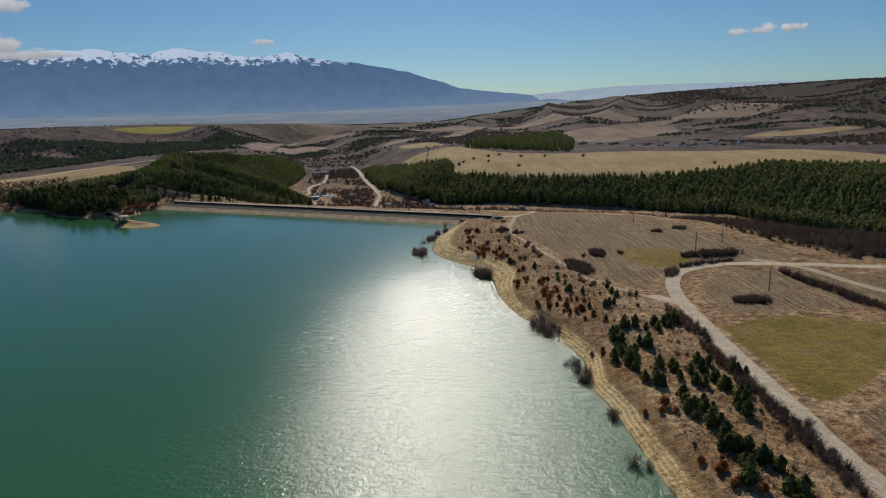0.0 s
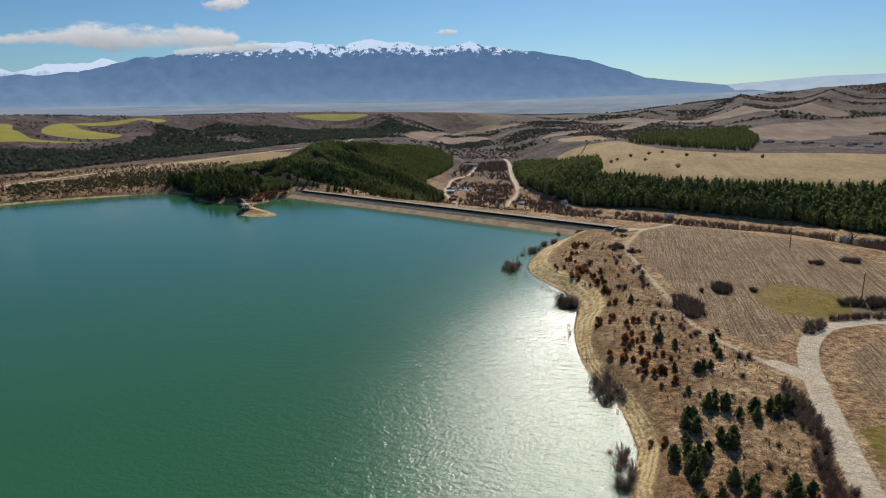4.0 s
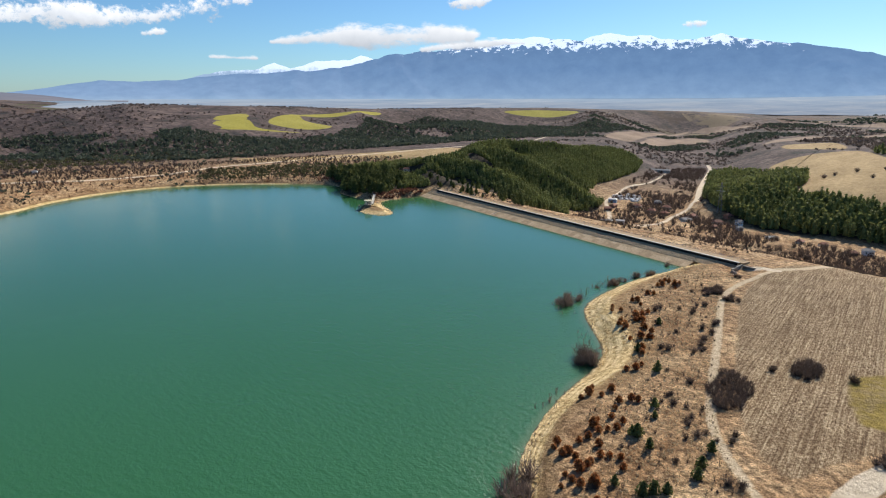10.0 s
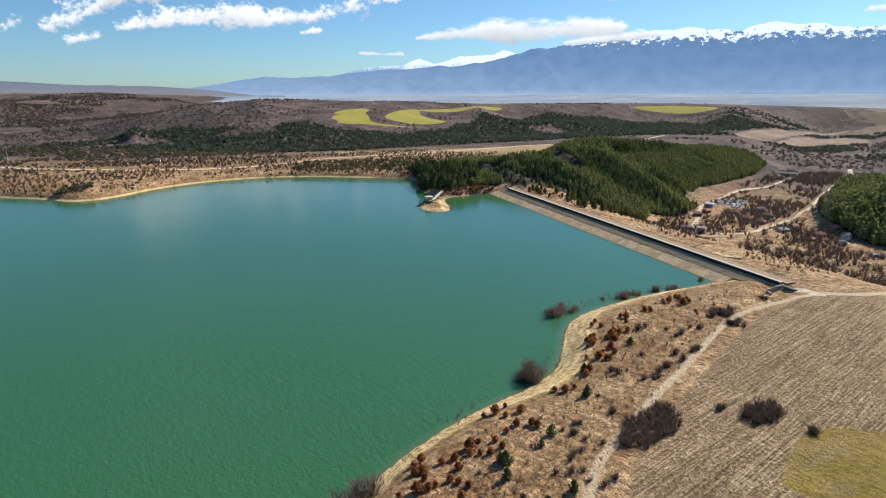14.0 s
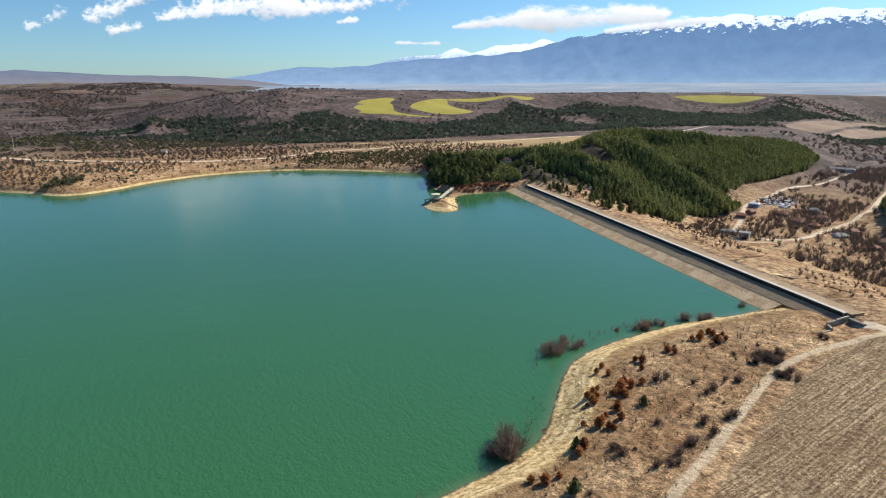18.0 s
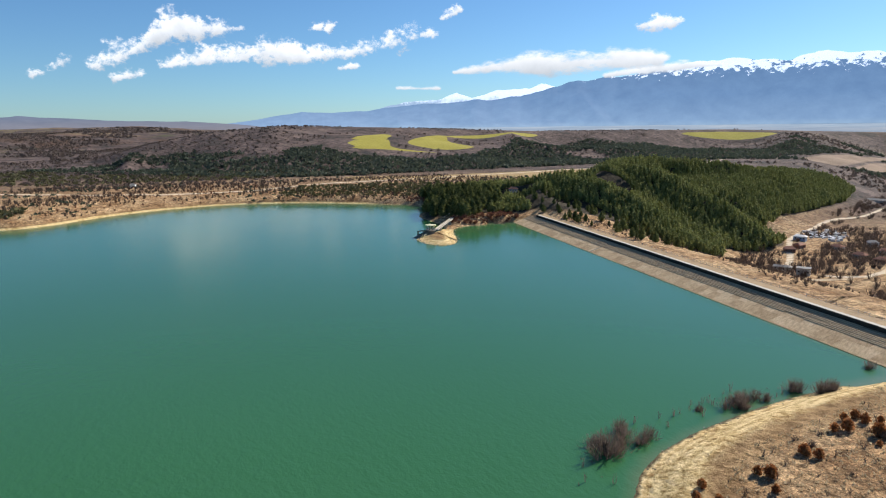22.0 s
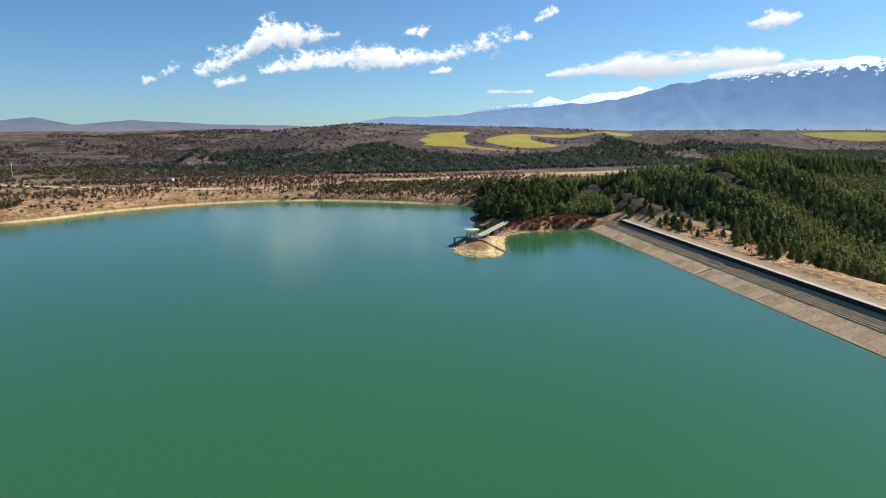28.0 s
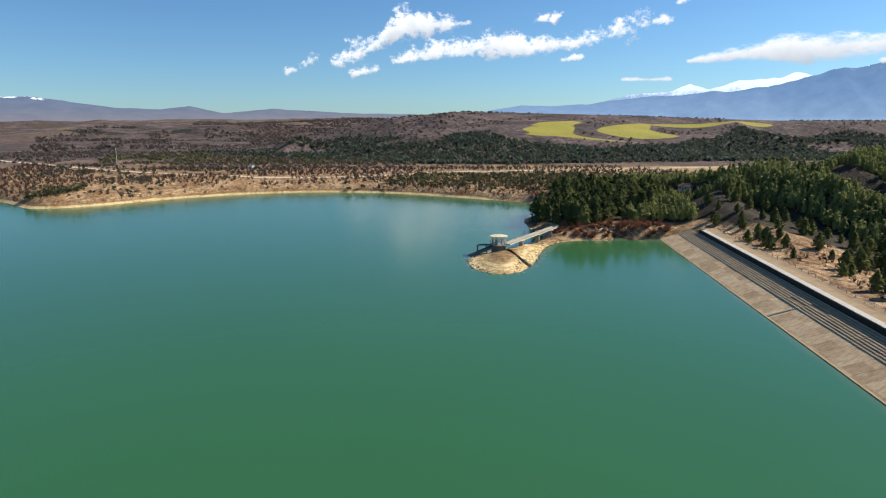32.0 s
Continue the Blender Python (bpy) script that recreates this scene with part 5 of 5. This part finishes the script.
def blob(cx, cy, rx, ry, turn=0.0):
    a = np.linspace(0, 2 * math.pi, 14, endpoint=False)
    c, s = math.cos(radians(turn)), math.sin(radians(turn))
    return [(cx + rx * math.cos(k) * c - ry * math.sin(k) * s, cy + rx * math.cos(k) * s + ry * math.sin(k) * c) for k in a]


DARK = "dense dark leafless thicket standing in the ploughed field"
thicket(blob(46.8, 218, 4.3, 9.5, 8), 1.15, 0.8, 201, DARK)
thicket(blob(58, 238.5, 3.0, 5.2, 0), 1.1, 0.9, 202, DARK)
thicket(blob(87.5, 175, 5.2, 3.0, -12), 1.1, 0.9, 203, DARK)
thicket(blob(93, 275, 2.6, 2.0), 1.1, 0.8, 204, DARK)
thicket(blob(105, 281, 3.4, 1.8), 1.1, 0.8, 205, DARK)
HEDGE = "leafless hedge of brown scrub along the road"
thicket(blob(99, 231, 12, 3.2, 4), 1.3, 1.0, 206, HEDGE)
thicket(blob(92, 219, 11, 1.6, 14), 1.3, 0.9, 207, HEDGE)
thicket(blob(76, 208, 2.0, 6, -30), 1.2, 0.8, 208, HEDGE)
thicket(blob(115, 182, 2.2, 24, 10), 1.4, 1.0, 209, HEDGE)
thicket(blob(60.5, 112, 1.8, 34, 0), 1.3, 0.85, 210, HEDGE)
thicket(blob(62, 158, 2.2, 13, 4), 1.3, 0.85, 211, HEDGE)
WILLOW = "leafless grey-brown willow thicket standing at the water's edge"
thicket(blob(13.5, 222, 2.6, 5.0, 5), 2.3, 1.5, 214, WILLOW, SHORE_TWIGS)
thicket(blob(26.5, 165, 2.4, 5.5, 35), 2.3, 1.5, 215, WILLOW, SHORE_TWIGS)
thicket(blob(-11, 262, 2.2, 4.5, -20), 2.3, 1.4, 216, WILLOW, SHORE_TWIGS)
thicket(blob(30.5, 136, 1.5, 6.0, 0), 2.2, 1.2, 217, WILLOW, SHORE_TWIGS)
thicket(blob(-7, 289, 1.5, 3.5, -10), 2.2, 1.1, 218, WILLOW, SHORE_TWIGS)
thicket(blob(26, 286, 3.4, 2.4), 1.0, 0.7, 212, "brown leafless thicket on the dry slope")
thicket(blob(33, 281, 2.6, 1.4), 1.0, 0.6, 213, "brown leafless thicket beside the track")

# grass and scrub that nobody could count
tufts = [leaf_shards(np.random.default_rng(k).normal(0, 0.22, (8, 3)) * [1, 1, 0.3] + [0, 0, 0.05], 0.12, np.random.default_rng(k), -0.5) for k in range(3)]
g = np.concatenate([scatter(SLOPE_AREA, 0.95, 51, 0.5), scatter([(8, 300), (5, 322), (24, 318), (30, 300)], 1.0, 52, 0.5)])
rr = np.random.default_rng(5)
g = g[rr.random(len(g)) < 0.9]
many("dry_grass_tufts", tufts, g, rr.uniform(0.5, 1.5, len(g)), DRY_GRASS, 5, "tussocks of dry straw-coloured grass on the slope", "grass")
small = [twig_fan(300 + k, 14, 1.0, 0.45, 0.025) for k in range(3)]
g = scatter(SLOPE_AREA, 3.2, 53, 0.5)
many("dead_stalks", small, g, rr.uniform(0.5, 1.5, len(g)), TWIGS, 6, "bare stalks and planted whips on the dry slope", "stalks")

line = smooth_line([(0, 322), (-3, 306), (-8, 292), (-11, 276), (-12, 262), (-6, 250), (4, 240), (11, 230), (14, 216), (17, 198), (24, 176), (29, 158)], 0.9)[:, :2]
line = line + rr.normal(0, 1.3, line.shape) - [0.6, 0]
line = line[value_noise(line[:, 0], line[:, 1], 9, 79) > -0.1]
many("drowned_stalks", [twig_fan(340 + k, 5, 2.2, 0.5, 0.04) for k in range(3)], np.column_stack([line, np.full(len(line), -0.4)]), rr.uniform(0.5, 1.3, len(line)), SHORE_TWIGS, 79, "bare stalks of drowned saplings standing in the shallows", "stalks")

# scrub on the valley floor, on the far bank and on the slopes beyond
copse = [twig_fan(320 + k, 30, 2.6, 1.7, 0.07) for k in range(4)]
blobs = [leaf_shards(np.random.default_rng(k).normal(0, 0.8, (16, 3)) * [1, 1, 0.55] + [0, 0, 1.0], 0.8, np.random.default_rng(k)) for k in range(3)]


def clumpy(area, gap, seed, size, level, keep=0.9):
    p = scatter(area, gap, seed, 0.5)
    r = np.random.default_rng(seed)
    ok = (value_noise(p[:, 0], p[:, 1], size, seed) + 0.5 * value_noise(p[:, 0], p[:, 1], size / 3, seed + 1) > level) & (r.random(len(p)) < keep)
    ok &= lane_distance(p[:, 0], p[:, 1]) > 1.5
    ok &= area_distance(p[:, 0], p[:, 1], LAKE_LINE) > 2
    return p[ok]


def off_fields(p):
    """True for places outside all the fields."""
    return np.minimum.reduce([union(k)(p[:, 0], p[:, 1]) for k in (CROPS, HAY, SOIL)]) > 6


def climb(p):
    """How far up towards the ridge a place lies, from 0 to 1."""
    D, az = np.hypot(p[:, 0], p[:, 1] - 150), np.degrees(np.arctan2(-p[:, 0], p[:, 1] - 150))
    lo = np.interp(az, RIDGE_AZ, FLAT_D)
    return (D - lo) / (np.interp(az, RIDGE_AZ, RIDGE_D) - lo)


VALLEY_FLOOR = [(-105, 460), (-60, 445), (20, 425), (60, 380), (120, 345), (130, 260), (150, 200), (240, 200), (236, 330), (190, 405), (85, 452), (0, 490), (-45, 530), (-55, 640), (-60, 760), (-100, 840), (-160, 800), (-140, 640), (-118, 540)]
p = clumpy(VALLEY_FLOOR, 3.0, 61, 26, -0.2)
tall = clumpy(VALLEY_FLOOR, 7.0, 82, 30, -0.1)
many("valley_trees", copse, tall, rr.uniform(1.0, 1.8, len(tall)), TWIGS, 82, "tall leafless trees round the village houses", "trees")
p = np.concatenate([p, clumpy(BROWN_WOODS[0], 3.0, 72, 40, -0.9)])
many("valley_scrub", copse, p, rr.uniform(0.6, 1.5, len(p)), TWIGS, 61, "brown leafless scrub and fruit trees on the valley floor", "scrub")
FAR_BANK = [(-280, 408), (-305, 392), (-342, 358), (-362, 319), (-364, 285), (-354, 250), (-336, 222), (-336, 196), (-366, 172), (-430, 130), (-560, 130), (-480, 260), (-440, 400), (-400, 520), (-330, 560), (-300, 470)]
p = clumpy(FAR_BANK, 3.6, 62, 40, -0.4)
many("far_bank_scrub", copse, p, rr.uniform(0.4, 1.1, len(p)), TWIGS, 62, "low leafless scrub on the dry far bank", "scrub")
p = clumpy(FAR_BANK, 8.0, 77, 30, 0.1)
many("far_bank_red_scrub", copse, p, rr.uniform(0.4, 0.9, len(p)), RED_TWIGS, 77, "reddish leafless bushes on the dry far bank", "scrub")
p = clumpy(FAR_BANK, 9.0, 63, 45, 0.2)
many("far_bank_juniper", blobs, p, rr.uniform(0.5, 1.2, len(p)), FAR_WOOD, 63, "dark juniper bushes dotted over the far bank", "bushes")
p = np.concatenate([scatter([(-292, 412), (-330, 380), (-352, 350), (-385, 380), (-360, 440), (-330, 480), (-300, 452)], 5.0, 64), scatter(blob(-352, 200, 9, 15, 30), 3.6, 65)])
many("far_bank_pines", blobs, p, rr.uniform(0.7, 1.6, len(p)), OLIVE, 64, "young pines and scrub behind the cove", "forest")
p = scatter([(-258, 408), (-272, 411), (-285, 406), (-290, 412), (-270, 419), (-258, 414)], 1.8, 66)
many("cove_reeds", copse, p, rr.uniform(0.5, 0.9, len(p)), RED_TWIGS, 66, "reddish leafless thicket at the head of the cove", "scrub")
p = clumpy([(-188, 424), (-150, 410), (-112, 396), (-60, 376), (-10, 358), (20, 345), (30, 362), (-30, 392), (-70, 420), (-104, 440), (-140, 446), (-190, 452)], 3.0, 76, 22, 0.0)
many("dam_bank_scrub", copse, p, rr.uniform(0.25, 0.7, len(p)), TWIGS, 76, "brown scrub on the dry bank below the dam", "scrub")
HILLSIDE = [(-1900, 150), (-1000, 120), (-640, 250), (-510, 330), (-440, 480), (-400, 700), (-330, 900), (-190, 1080), (-230, 1500), (-420, 1560), (-700, 1350), (-900, 1180), (-1250, 1000), (-1600, 700)]
p = scatter(HILLSIDE, 6.0, 67, 0.5)
c, bearing = climb(p), np.degrees(np.arctan2(-p[:, 0], p[:, 1] - 150))
patchy = value_noise(p[:, 0], p[:, 1], 170, 67) + 0.6 * value_noise(p[:, 0], p[:, 1], 55, 68)
reach = np.interp(bearing, [10, 36, 46, 60, 66, 82, 84], [0.95, 0.8, 0.4, 0.4, 0.6, 0.6, 0.0])
want = np.interp(bearing, [10, 40, 46, 60, 66, 84], [-0.6, -0.6, -0.45, -0.45, -0.6, -0.7])
p = p[(patchy > want + 0.5 * c) & (c < reach + 0.2 * patchy) & (c > -0.04)]
p = p[off_fields(p)]
far_blob = [leaf_shards(np.random.default_rng(90 + k).normal(0, 2.6, (14, 3)) * [1, 1, 0.4] + [0, 0, 2.2], 2.4, np.random.default_rng(k)) for k in range(3)]
many("ridge_woods", far_blob, p, rr.uniform(0.4, 0.8, len(p)), FAR_WOOD, 67, "dark woods on the slopes of the ridge", "forest")
patch = scatter([(-589, 458), (-630, 490), (-631, 521), (-606, 509), (-565, 472)], 5.0, 78)
many("ridge_pines", far_blob, patch, rr.uniform(0.4, 0.7, len(patch)), FAR_WOOD, 78, "dark pine stand high on the ridge", "forest")
p = clumpy(HILLSIDE, 10.0, 68, 90, 0.15)
p = p[off_fields(p)]
many("ridge_scrub", far_blob, p, rr.uniform(0.2, 0.45, len(p)), SCRUB, 68, "mauve-brown leafless scrub on the ridge", "scrub")
HEAD = [(-330, 760), (-200, 850), (-100, 860), (100, 1000), (250, 1500), (-350, 1600), (-560, 1300), (-420, 900)]
p = clumpy(HEAD, 9.0, 83, 80, -0.1)
p = p[off_fields(p)]
many("valley_head_scrub", far_blob, p, rr.uniform(0.25, 0.6, len(p)), SCRUB, 83, "brown leafless scrub on the slopes at the head of the valley", "scrub")
ROADSIDE = [(-552, 178), (-517, 254), (-486, 325), (-474, 400), (-478, 440), (-520, 440), (-568, 340), (-612, 256), (-715, 254), (-700, 160)]
p = clumpy(ROADSIDE, 5.0, 84, 40, -0.75)
many("roadside_scrub", far_blob, p, rr.uniform(0.22, 0.5, len(p)), OLIVE, 84, "dark olive scrub behind the far road", "scrub")
BELT = [(-520, 620), (-640, 430), (-780, 260), (-900, 60), (-640, 40), (-520, 180), (-450, 300), (-420, 420)]
p = clumpy(BELT, 6.5, 74, 70, -0.35)
p = p[climb(p) < 0.03]
many("lowland_scrub", far_blob, p, rr.uniform(0.2, 0.45, len(p)), SCRUB, 74, "low brown woods on the flat land behind the far road", "scrub")
p = clumpy(BELT, 13.0, 75, 60, 0.1)
p = p[climb(p) < 0.03]
many("lowland_pines", far_blob, p, rr.uniform(0.2, 0.4, len(p)), FAR_WOOD, 75, "dark pines among the low woods", "forest")
WEST = [(-820, 60), (-1500, -120), (-2400, 0), (-2500, 700), (-1700, 900), (-1250, 560), (-1000, 400)]
p = scatter(WEST, 15.0, 85, 0.5)
p = p[value_noise(p[:, 0], p[:, 1] * 2, 210, 85) + 0.7 * value_noise(p[:, 0], p[:, 1], 70, 86) > 0.15]
p = p[off_fields(p)]
many("west_woods", far_blob, p, rr.uniform(0.5, 1.1, len(p)), SCRUB, 85, "brown woods and hedges on the hilly western country", "forest")
EAST_SLOPES = [(-160, 900), (0, 900), (220, 1150), (420, 800), (900, 600), (1500, 900), (1500, 2200), (300, 2300), (-200, 1900)]
p = scatter(EAST_SLOPES, 8.5, 69, 0.5)
p = p[value_noise(p[:, 0] * 0.3, p[:, 1], 55, 69) + 0.5 * value_noise(p[:, 0] * 0.6, p[:, 1], 24, 70) > 0.22]
p = p[off_fields(p)]
dark = value_noise(p[:, 0], p[:, 1], 210, 80) > 0.1
many("east_pine_woods", far_blob, p[dark], rr.uniform(0.4, 0.85, int(dark.sum())), FAR_WOOD, 80, "dark conifer woods between the far fields", "forest")
p = p[~dark]
many("east_woods", far_blob, p, rr.uniform(0.35, 0.8, len(p)), SCRUB, 69, "scattered woods and hedges between the far fields", "forest")
p = clumpy(BROWN_WOODS[1], 20.0, 73, 260, -0.5)
many("east_ridge_woods", far_blob, p, rr.uniform(0.5, 1.1, len(p)), SCRUB, 73, "dark leafless woods on the eastern ridge", "forest")
for x, y in ((32, 690), (50, 720), (64, 740), (85, 705), (20, 660), (110, 700), (150, 690), (15, 640), (45, 650), (250, 590), (70, 600)):
    plant_shrub(x, y, height_at(x, y), rng.uniform(1.6, 2.4))

# ---- houses, sheds, poles and clutter ----


def house_kind(w, d, h, roof_h, wall_material, roof_material, flat=False):
    """The meshes of one house: walls, roof, door, windows, chimney."""
    out = []

    def add(name, bm, material, label=""):
        me = bpy.data.meshes.new(name)
        bm.to_mesh(me)
        bm.free()
        me.materials.append(material)
        out.append((name, me, label))
    add("wall", box((w, d, h + 1.0), (0, 0, h / 2 - 0.5), 0, 0.04), wall_material)
    bm = bmesh.new()
    if flat:
        add_box(bm, (w + 0.6, d + 0.6, 0.3), (0, 0, h + 0.15), 0, 0.03)
    else:
        e = 0.45
        pts = [(-w / 2 - e, -d / 2 - e, h - 0.15), (w / 2 + e, -d / 2 - e, h - 0.15), (w / 2 + e, d / 2 + e, h - 0.15), (-w / 2 - e, d / 2 + e, h - 0.15), (-w / 2 + d * 0.28, 0, h + roof_h), (w / 2 - d * 0.28, 0, h + roof_h)]
        low = [bm.verts.new((x, y, z - 0.18)) for x, y, z in pts[:4]]
        v = [bm.verts.new(p) for p in pts]
        for f in ((0, 1, 5, 4), (2, 3, 4, 5), (1, 2, 5), (3, 0, 4)):
            bm.faces.new([v[i] for i in f])
        for i in range(4):
            bm.faces.new((low[i], low[(i + 1) % 4], v[(i + 1) % 4], v[i]))
        bm.faces.new(low[::-1])
    add("roof", bm, roof_material)
    add("door", box((0.95, 0.1, 2.0), (-w * 0.1, -d / 2 - 0.03, 1.0)), WOOD, "weathered wooden door")
    for x in (-w * 0.33, w * 0.12, w * 0.34):
        add("window", box((1.0, 0.12, 1.1), (x, -d / 2 - 0.02, h * 0.55)), GLASS)
    for y in (-d * 0.22, d * 0.22):
        add("window", box((0.12, 0.9, 1.1), (w / 2 + 0.02, y, h * 0.55)), GLASS)
    if not flat:
        add("chimney", box((0.55, 0.55, 1.3), (w * 0.18, d * 0.16, h + roof_h * 0.75), 0, 0.03), TILES)
    return out


def put_house(kind, name, x, y, turn, label, category, group="", size=1.0):
    z = height_at(x, y)
    ob = thing(name, pose(x, y, z, 0, 0, turn) @ Matrix.Diagonal((size, size, size, 1)), label, category, group)
    for part_name, me, lab in kind:
        p = share(part_name, me, Matrix(), ob)
        if lab:
            p["label"] = lab
    return ob


BLUE_WALL = plain("pale_blue_wall", (0.3, 0.38, 0.5), (0.5, 0.58, 0.68), 0.8)
BRICK = plain("brick_wall", (0.2, 0.1, 0.07), (0.36, 0.2, 0.14), 1.5)
TILED = house_kind(9, 7, 3.2, 2.0, PLASTER, TILES)
BRICKED = house_kind(8, 6.5, 3.0, 1.8, BRICK, TILES)
WHITE_HOUSE = house_kind(8, 7, 4.6, 1.6, WHITE, GREY_ROOF)
FLAT_HOUSE = house_kind(8.5, 7, 4.8, 0, PLASTER, GREY_ROOF, True)
LOW_SHED = house_kind(12, 6, 2.6, 1.0, PLASTER, GREY_ROOF)
BLUE_HOUSE = house_kind(10, 6, 4.2, 1.2, BLUE_WALL, WHITE)
LONG_SHED = house_kind(34, 9, 3.4, 1.8, PLASTER, GREY_ROOF)
VG = "houses of the village below the dam"
for kind, x, y, turn, label in ((FLAT_HOUSE, -73, 463, 20, "two-storey grey flat-roofed house below the dam"), (LOW_SHED, -84, 468, 15, "low grey shed beside the flat-roofed house"),
                                (BRICKED, -101, 511, 35, "small red brick house by the scrub"), (BLUE_HOUSE, -113, 549, 10, "white-roofed pale blue house on the lane"),
                                (TILED, -90, 538, -10, "plastered house with a red clay roof"), (WHITE_HOUSE, -82, 560, 30, "white house among bare fruit trees"),
                                (TILED, -70, 543, 15, "plastered house with a red clay roof"), (BRICKED, -63, 517, -5, "long red-roofed brick house"), (TILED, -73, 520, -5, "plastered house with a red clay roof"),
                                (TILED, -26, 506, 40, "plastered house with a red clay roof"), (WHITE_HOUSE, -15, 514, 10, "white house among bare fruit trees"), (BRICKED, -24, 524, 60, "small red brick house by the scrub"),
                                (LOW_SHED, -45, 505, 70, "low grey shed in a yard"), (BRICKED, -104, 528, 80, "small red brick house by the scrub")):
    put_house(kind, "house", x, y, turn, label, "house", VG, 0.6)
rng = random.Random(66)
for i, (x, y, z) in enumerate(scatter([(-58, 505), (-20, 488), (30, 466), (80, 440), (92, 448), (30, 482), (-20, 504), (-50, 530)], 13.0, 81)):
    put_house((TILED, BRICKED, WHITE_HOUSE, LOW_SHED, TILED)[i % 5], "house", x, y, rng.uniform(0, 90), "small village house among bare trees below the pine wood", "house", VG, rng.uniform(0.42, 0.6))
put_house(LONG_SHED, "barn", -150, 765, 12, "long grey derelict barn in the valley meadow", "barn", "", 0.65)
put_house(TILED, "summer_house", -237, 452, 35, "orange-roofed summer house in the pine clearing", "house", "", 0.55)
put_house(WHITE_HOUSE, "white_house", -469, 287, 60, "small white house among dark trees by the far road", "house", "", 0.45)
rng = random.Random(77)
for i in range(9):
    x = 130 + i * 11 + rng.uniform(-3, 3)
    y = 428 - i * 9 + rng.uniform(-6, 6)
    put_house((TILED, WHITE_HOUSE, LOW_SHED, BRICKED)[i % 4], "cottage", x, y, rng.uniform(0, 90), "small cottage with a pale roof at the wood's edge", "house", "cottages along the lower road", 0.5)
for i in range(26):
    x = 150 + i * 9 + rng.uniform(-8, 8)
    y = 905 - i * 3.5 + rng.uniform(-22, 22)
    put_house((TILED, WHITE_HOUSE, BRICKED, LOW_SHED)[i % 4], "farmhouse", x, y, rng.uniform(0, 180), "distant village house among trees behind the hay field", "house", "houses of the far village", 0.7)
# the scrap yard: a spread of pale and dark junk
junk = bmesh.new()
for x, y, z in scatter([(-127, 583), (-122, 606), (-103, 590), (-98, 560), (-112, 560)], 3.2, 71, 0.5):
    s = rng.uniform(0.7, 1.9)
    add_box(junk, (s * rng.uniform(0.8, 2.0), s, s * 0.7), (x, y, z + 0.3 * s), rng.uniform(0, 180))
ob = part("scrap_heap", junk, plain("scrap_metal", (0.12, 0.12, 0.13), (0.75, 0.76, 0.78), 0.5, 0.5))
tagged(ob, "scrap yard heaped with pale and dark junk", "scrap heap", kind="stuff")


def utility_pole(x, y, height, turn):
    ob = thing("utility_pole", pose(x, y, height_at(x, y), 0, 0, turn), "weathered wooden power pole standing in the field", "pole", "power poles")
    part("shaft", cone(0.16, 0.1, height, (0, 0, -0.3), 8), WOOD, ob)
    arm = part("crossarm", box((1.8, 0.12, 0.14), (0, 0, height - 0.9)), WOOD, ob)
    for k in (-0.8, 0, 0.8):
        part("insulator", cone(0.06, 0.04, 0.22, (k, 0, height - 0.83), 6), WHITE, arm)


for x, y in ((97, 184), (111, 250), (95, 236), (124, 300), (90, 300)):
    utility_pole(x, y, 8.0, 30)
pylon = thing("pylon", pose(-31, 529, height_at(-31, 529)), "grey lattice power pylon before the pine wood", "pylon")
bm = bmesh.new()
for k in range(7):
    z, r = 3.0 * k, 1.6 * (1 - k / 8.5)
    for a in range(4):
        c, s = math.cos(a * math.pi / 2 + 0.78), math.sin(a * math.pi / 2 + 0.78)
        add_box(bm, (0.16, 0.16, 3.1), (r * c, r * s, z + 1.5))
    add_box(bm, (2 * r * 0.75, 0.1, 0.1), (0, r * 0.7, z + 2.9))
    add_box(bm, (2 * r * 0.75, 0.1, 0.1), (0, -r * 0.7, z + 2.9))
part("lattice", bm, STEEL, pylon)
for z, w in ((15.5, 6.0), (18.5, 4.5)):
    part("arm", box((w, 0.18, 0.2), (0, 0, z)), STEEL, pylon)
mast = thing("mast", pose(-560, 190, height_at(-560, 190)), "thin red and white mast by the far road", "mast")
part("shaft", cone(0.14, 0.08, 11, (0, 0, 0), 8), WHITE, mast)

# stones round the islet and along the shore
round_stone = bmesh.new()
bmesh.ops.create_icosphere(round_stone, subdivisions=1, radius=1.0)
STONE = (np.array([p.co[:] for p in round_stone.verts]), np.array([[p.index for p in f.verts] for f in round_stone.faces]))
round_stone.free()
stones = []
for k in range(4):
    v = STONE[0] * (1 + 0.2 * np.random.default_rng(k).normal(size=(len(STONE[0]), 1))) * [1, 0.8, 0.6]
    stones.append((v, STONE[1]))
ring = smooth_line([(-187, 366), (-176, 360), (-162, 350), (-156.5, 342), (-163, 336.5), (-177, 339.5), (-183, 347)], 0.7)
r4 = np.random.default_rng(4)
ring = ring[:, :2] + r4.normal(0, 1.1, (len(ring), 2))
p = np.column_stack([ring, np.maximum(land_height(ring[:, 0], ring[:, 1]), -0.15)])
many("islet_stones", stones, p, r4.uniform(0.12, 0.5, len(p)), ROCK, 4, "dark wet stones round the islet's edge", "stones")
shore = smooth_line(NEAR_SHORE[4:], 0.9)
shore = shore[:, :2] + r4.normal(0, 0.7, (len(shore), 2)) + [0.6, 0.2]
p = np.column_stack([shore, np.maximum(land_height(shore[:, 0], shore[:, 1]), -0.1)])
many("shore_stones", stones, p, r4.uniform(0.06, 0.24, len(p)), ROCK, 6, "pebbles and small stones along the waterline", "stones")
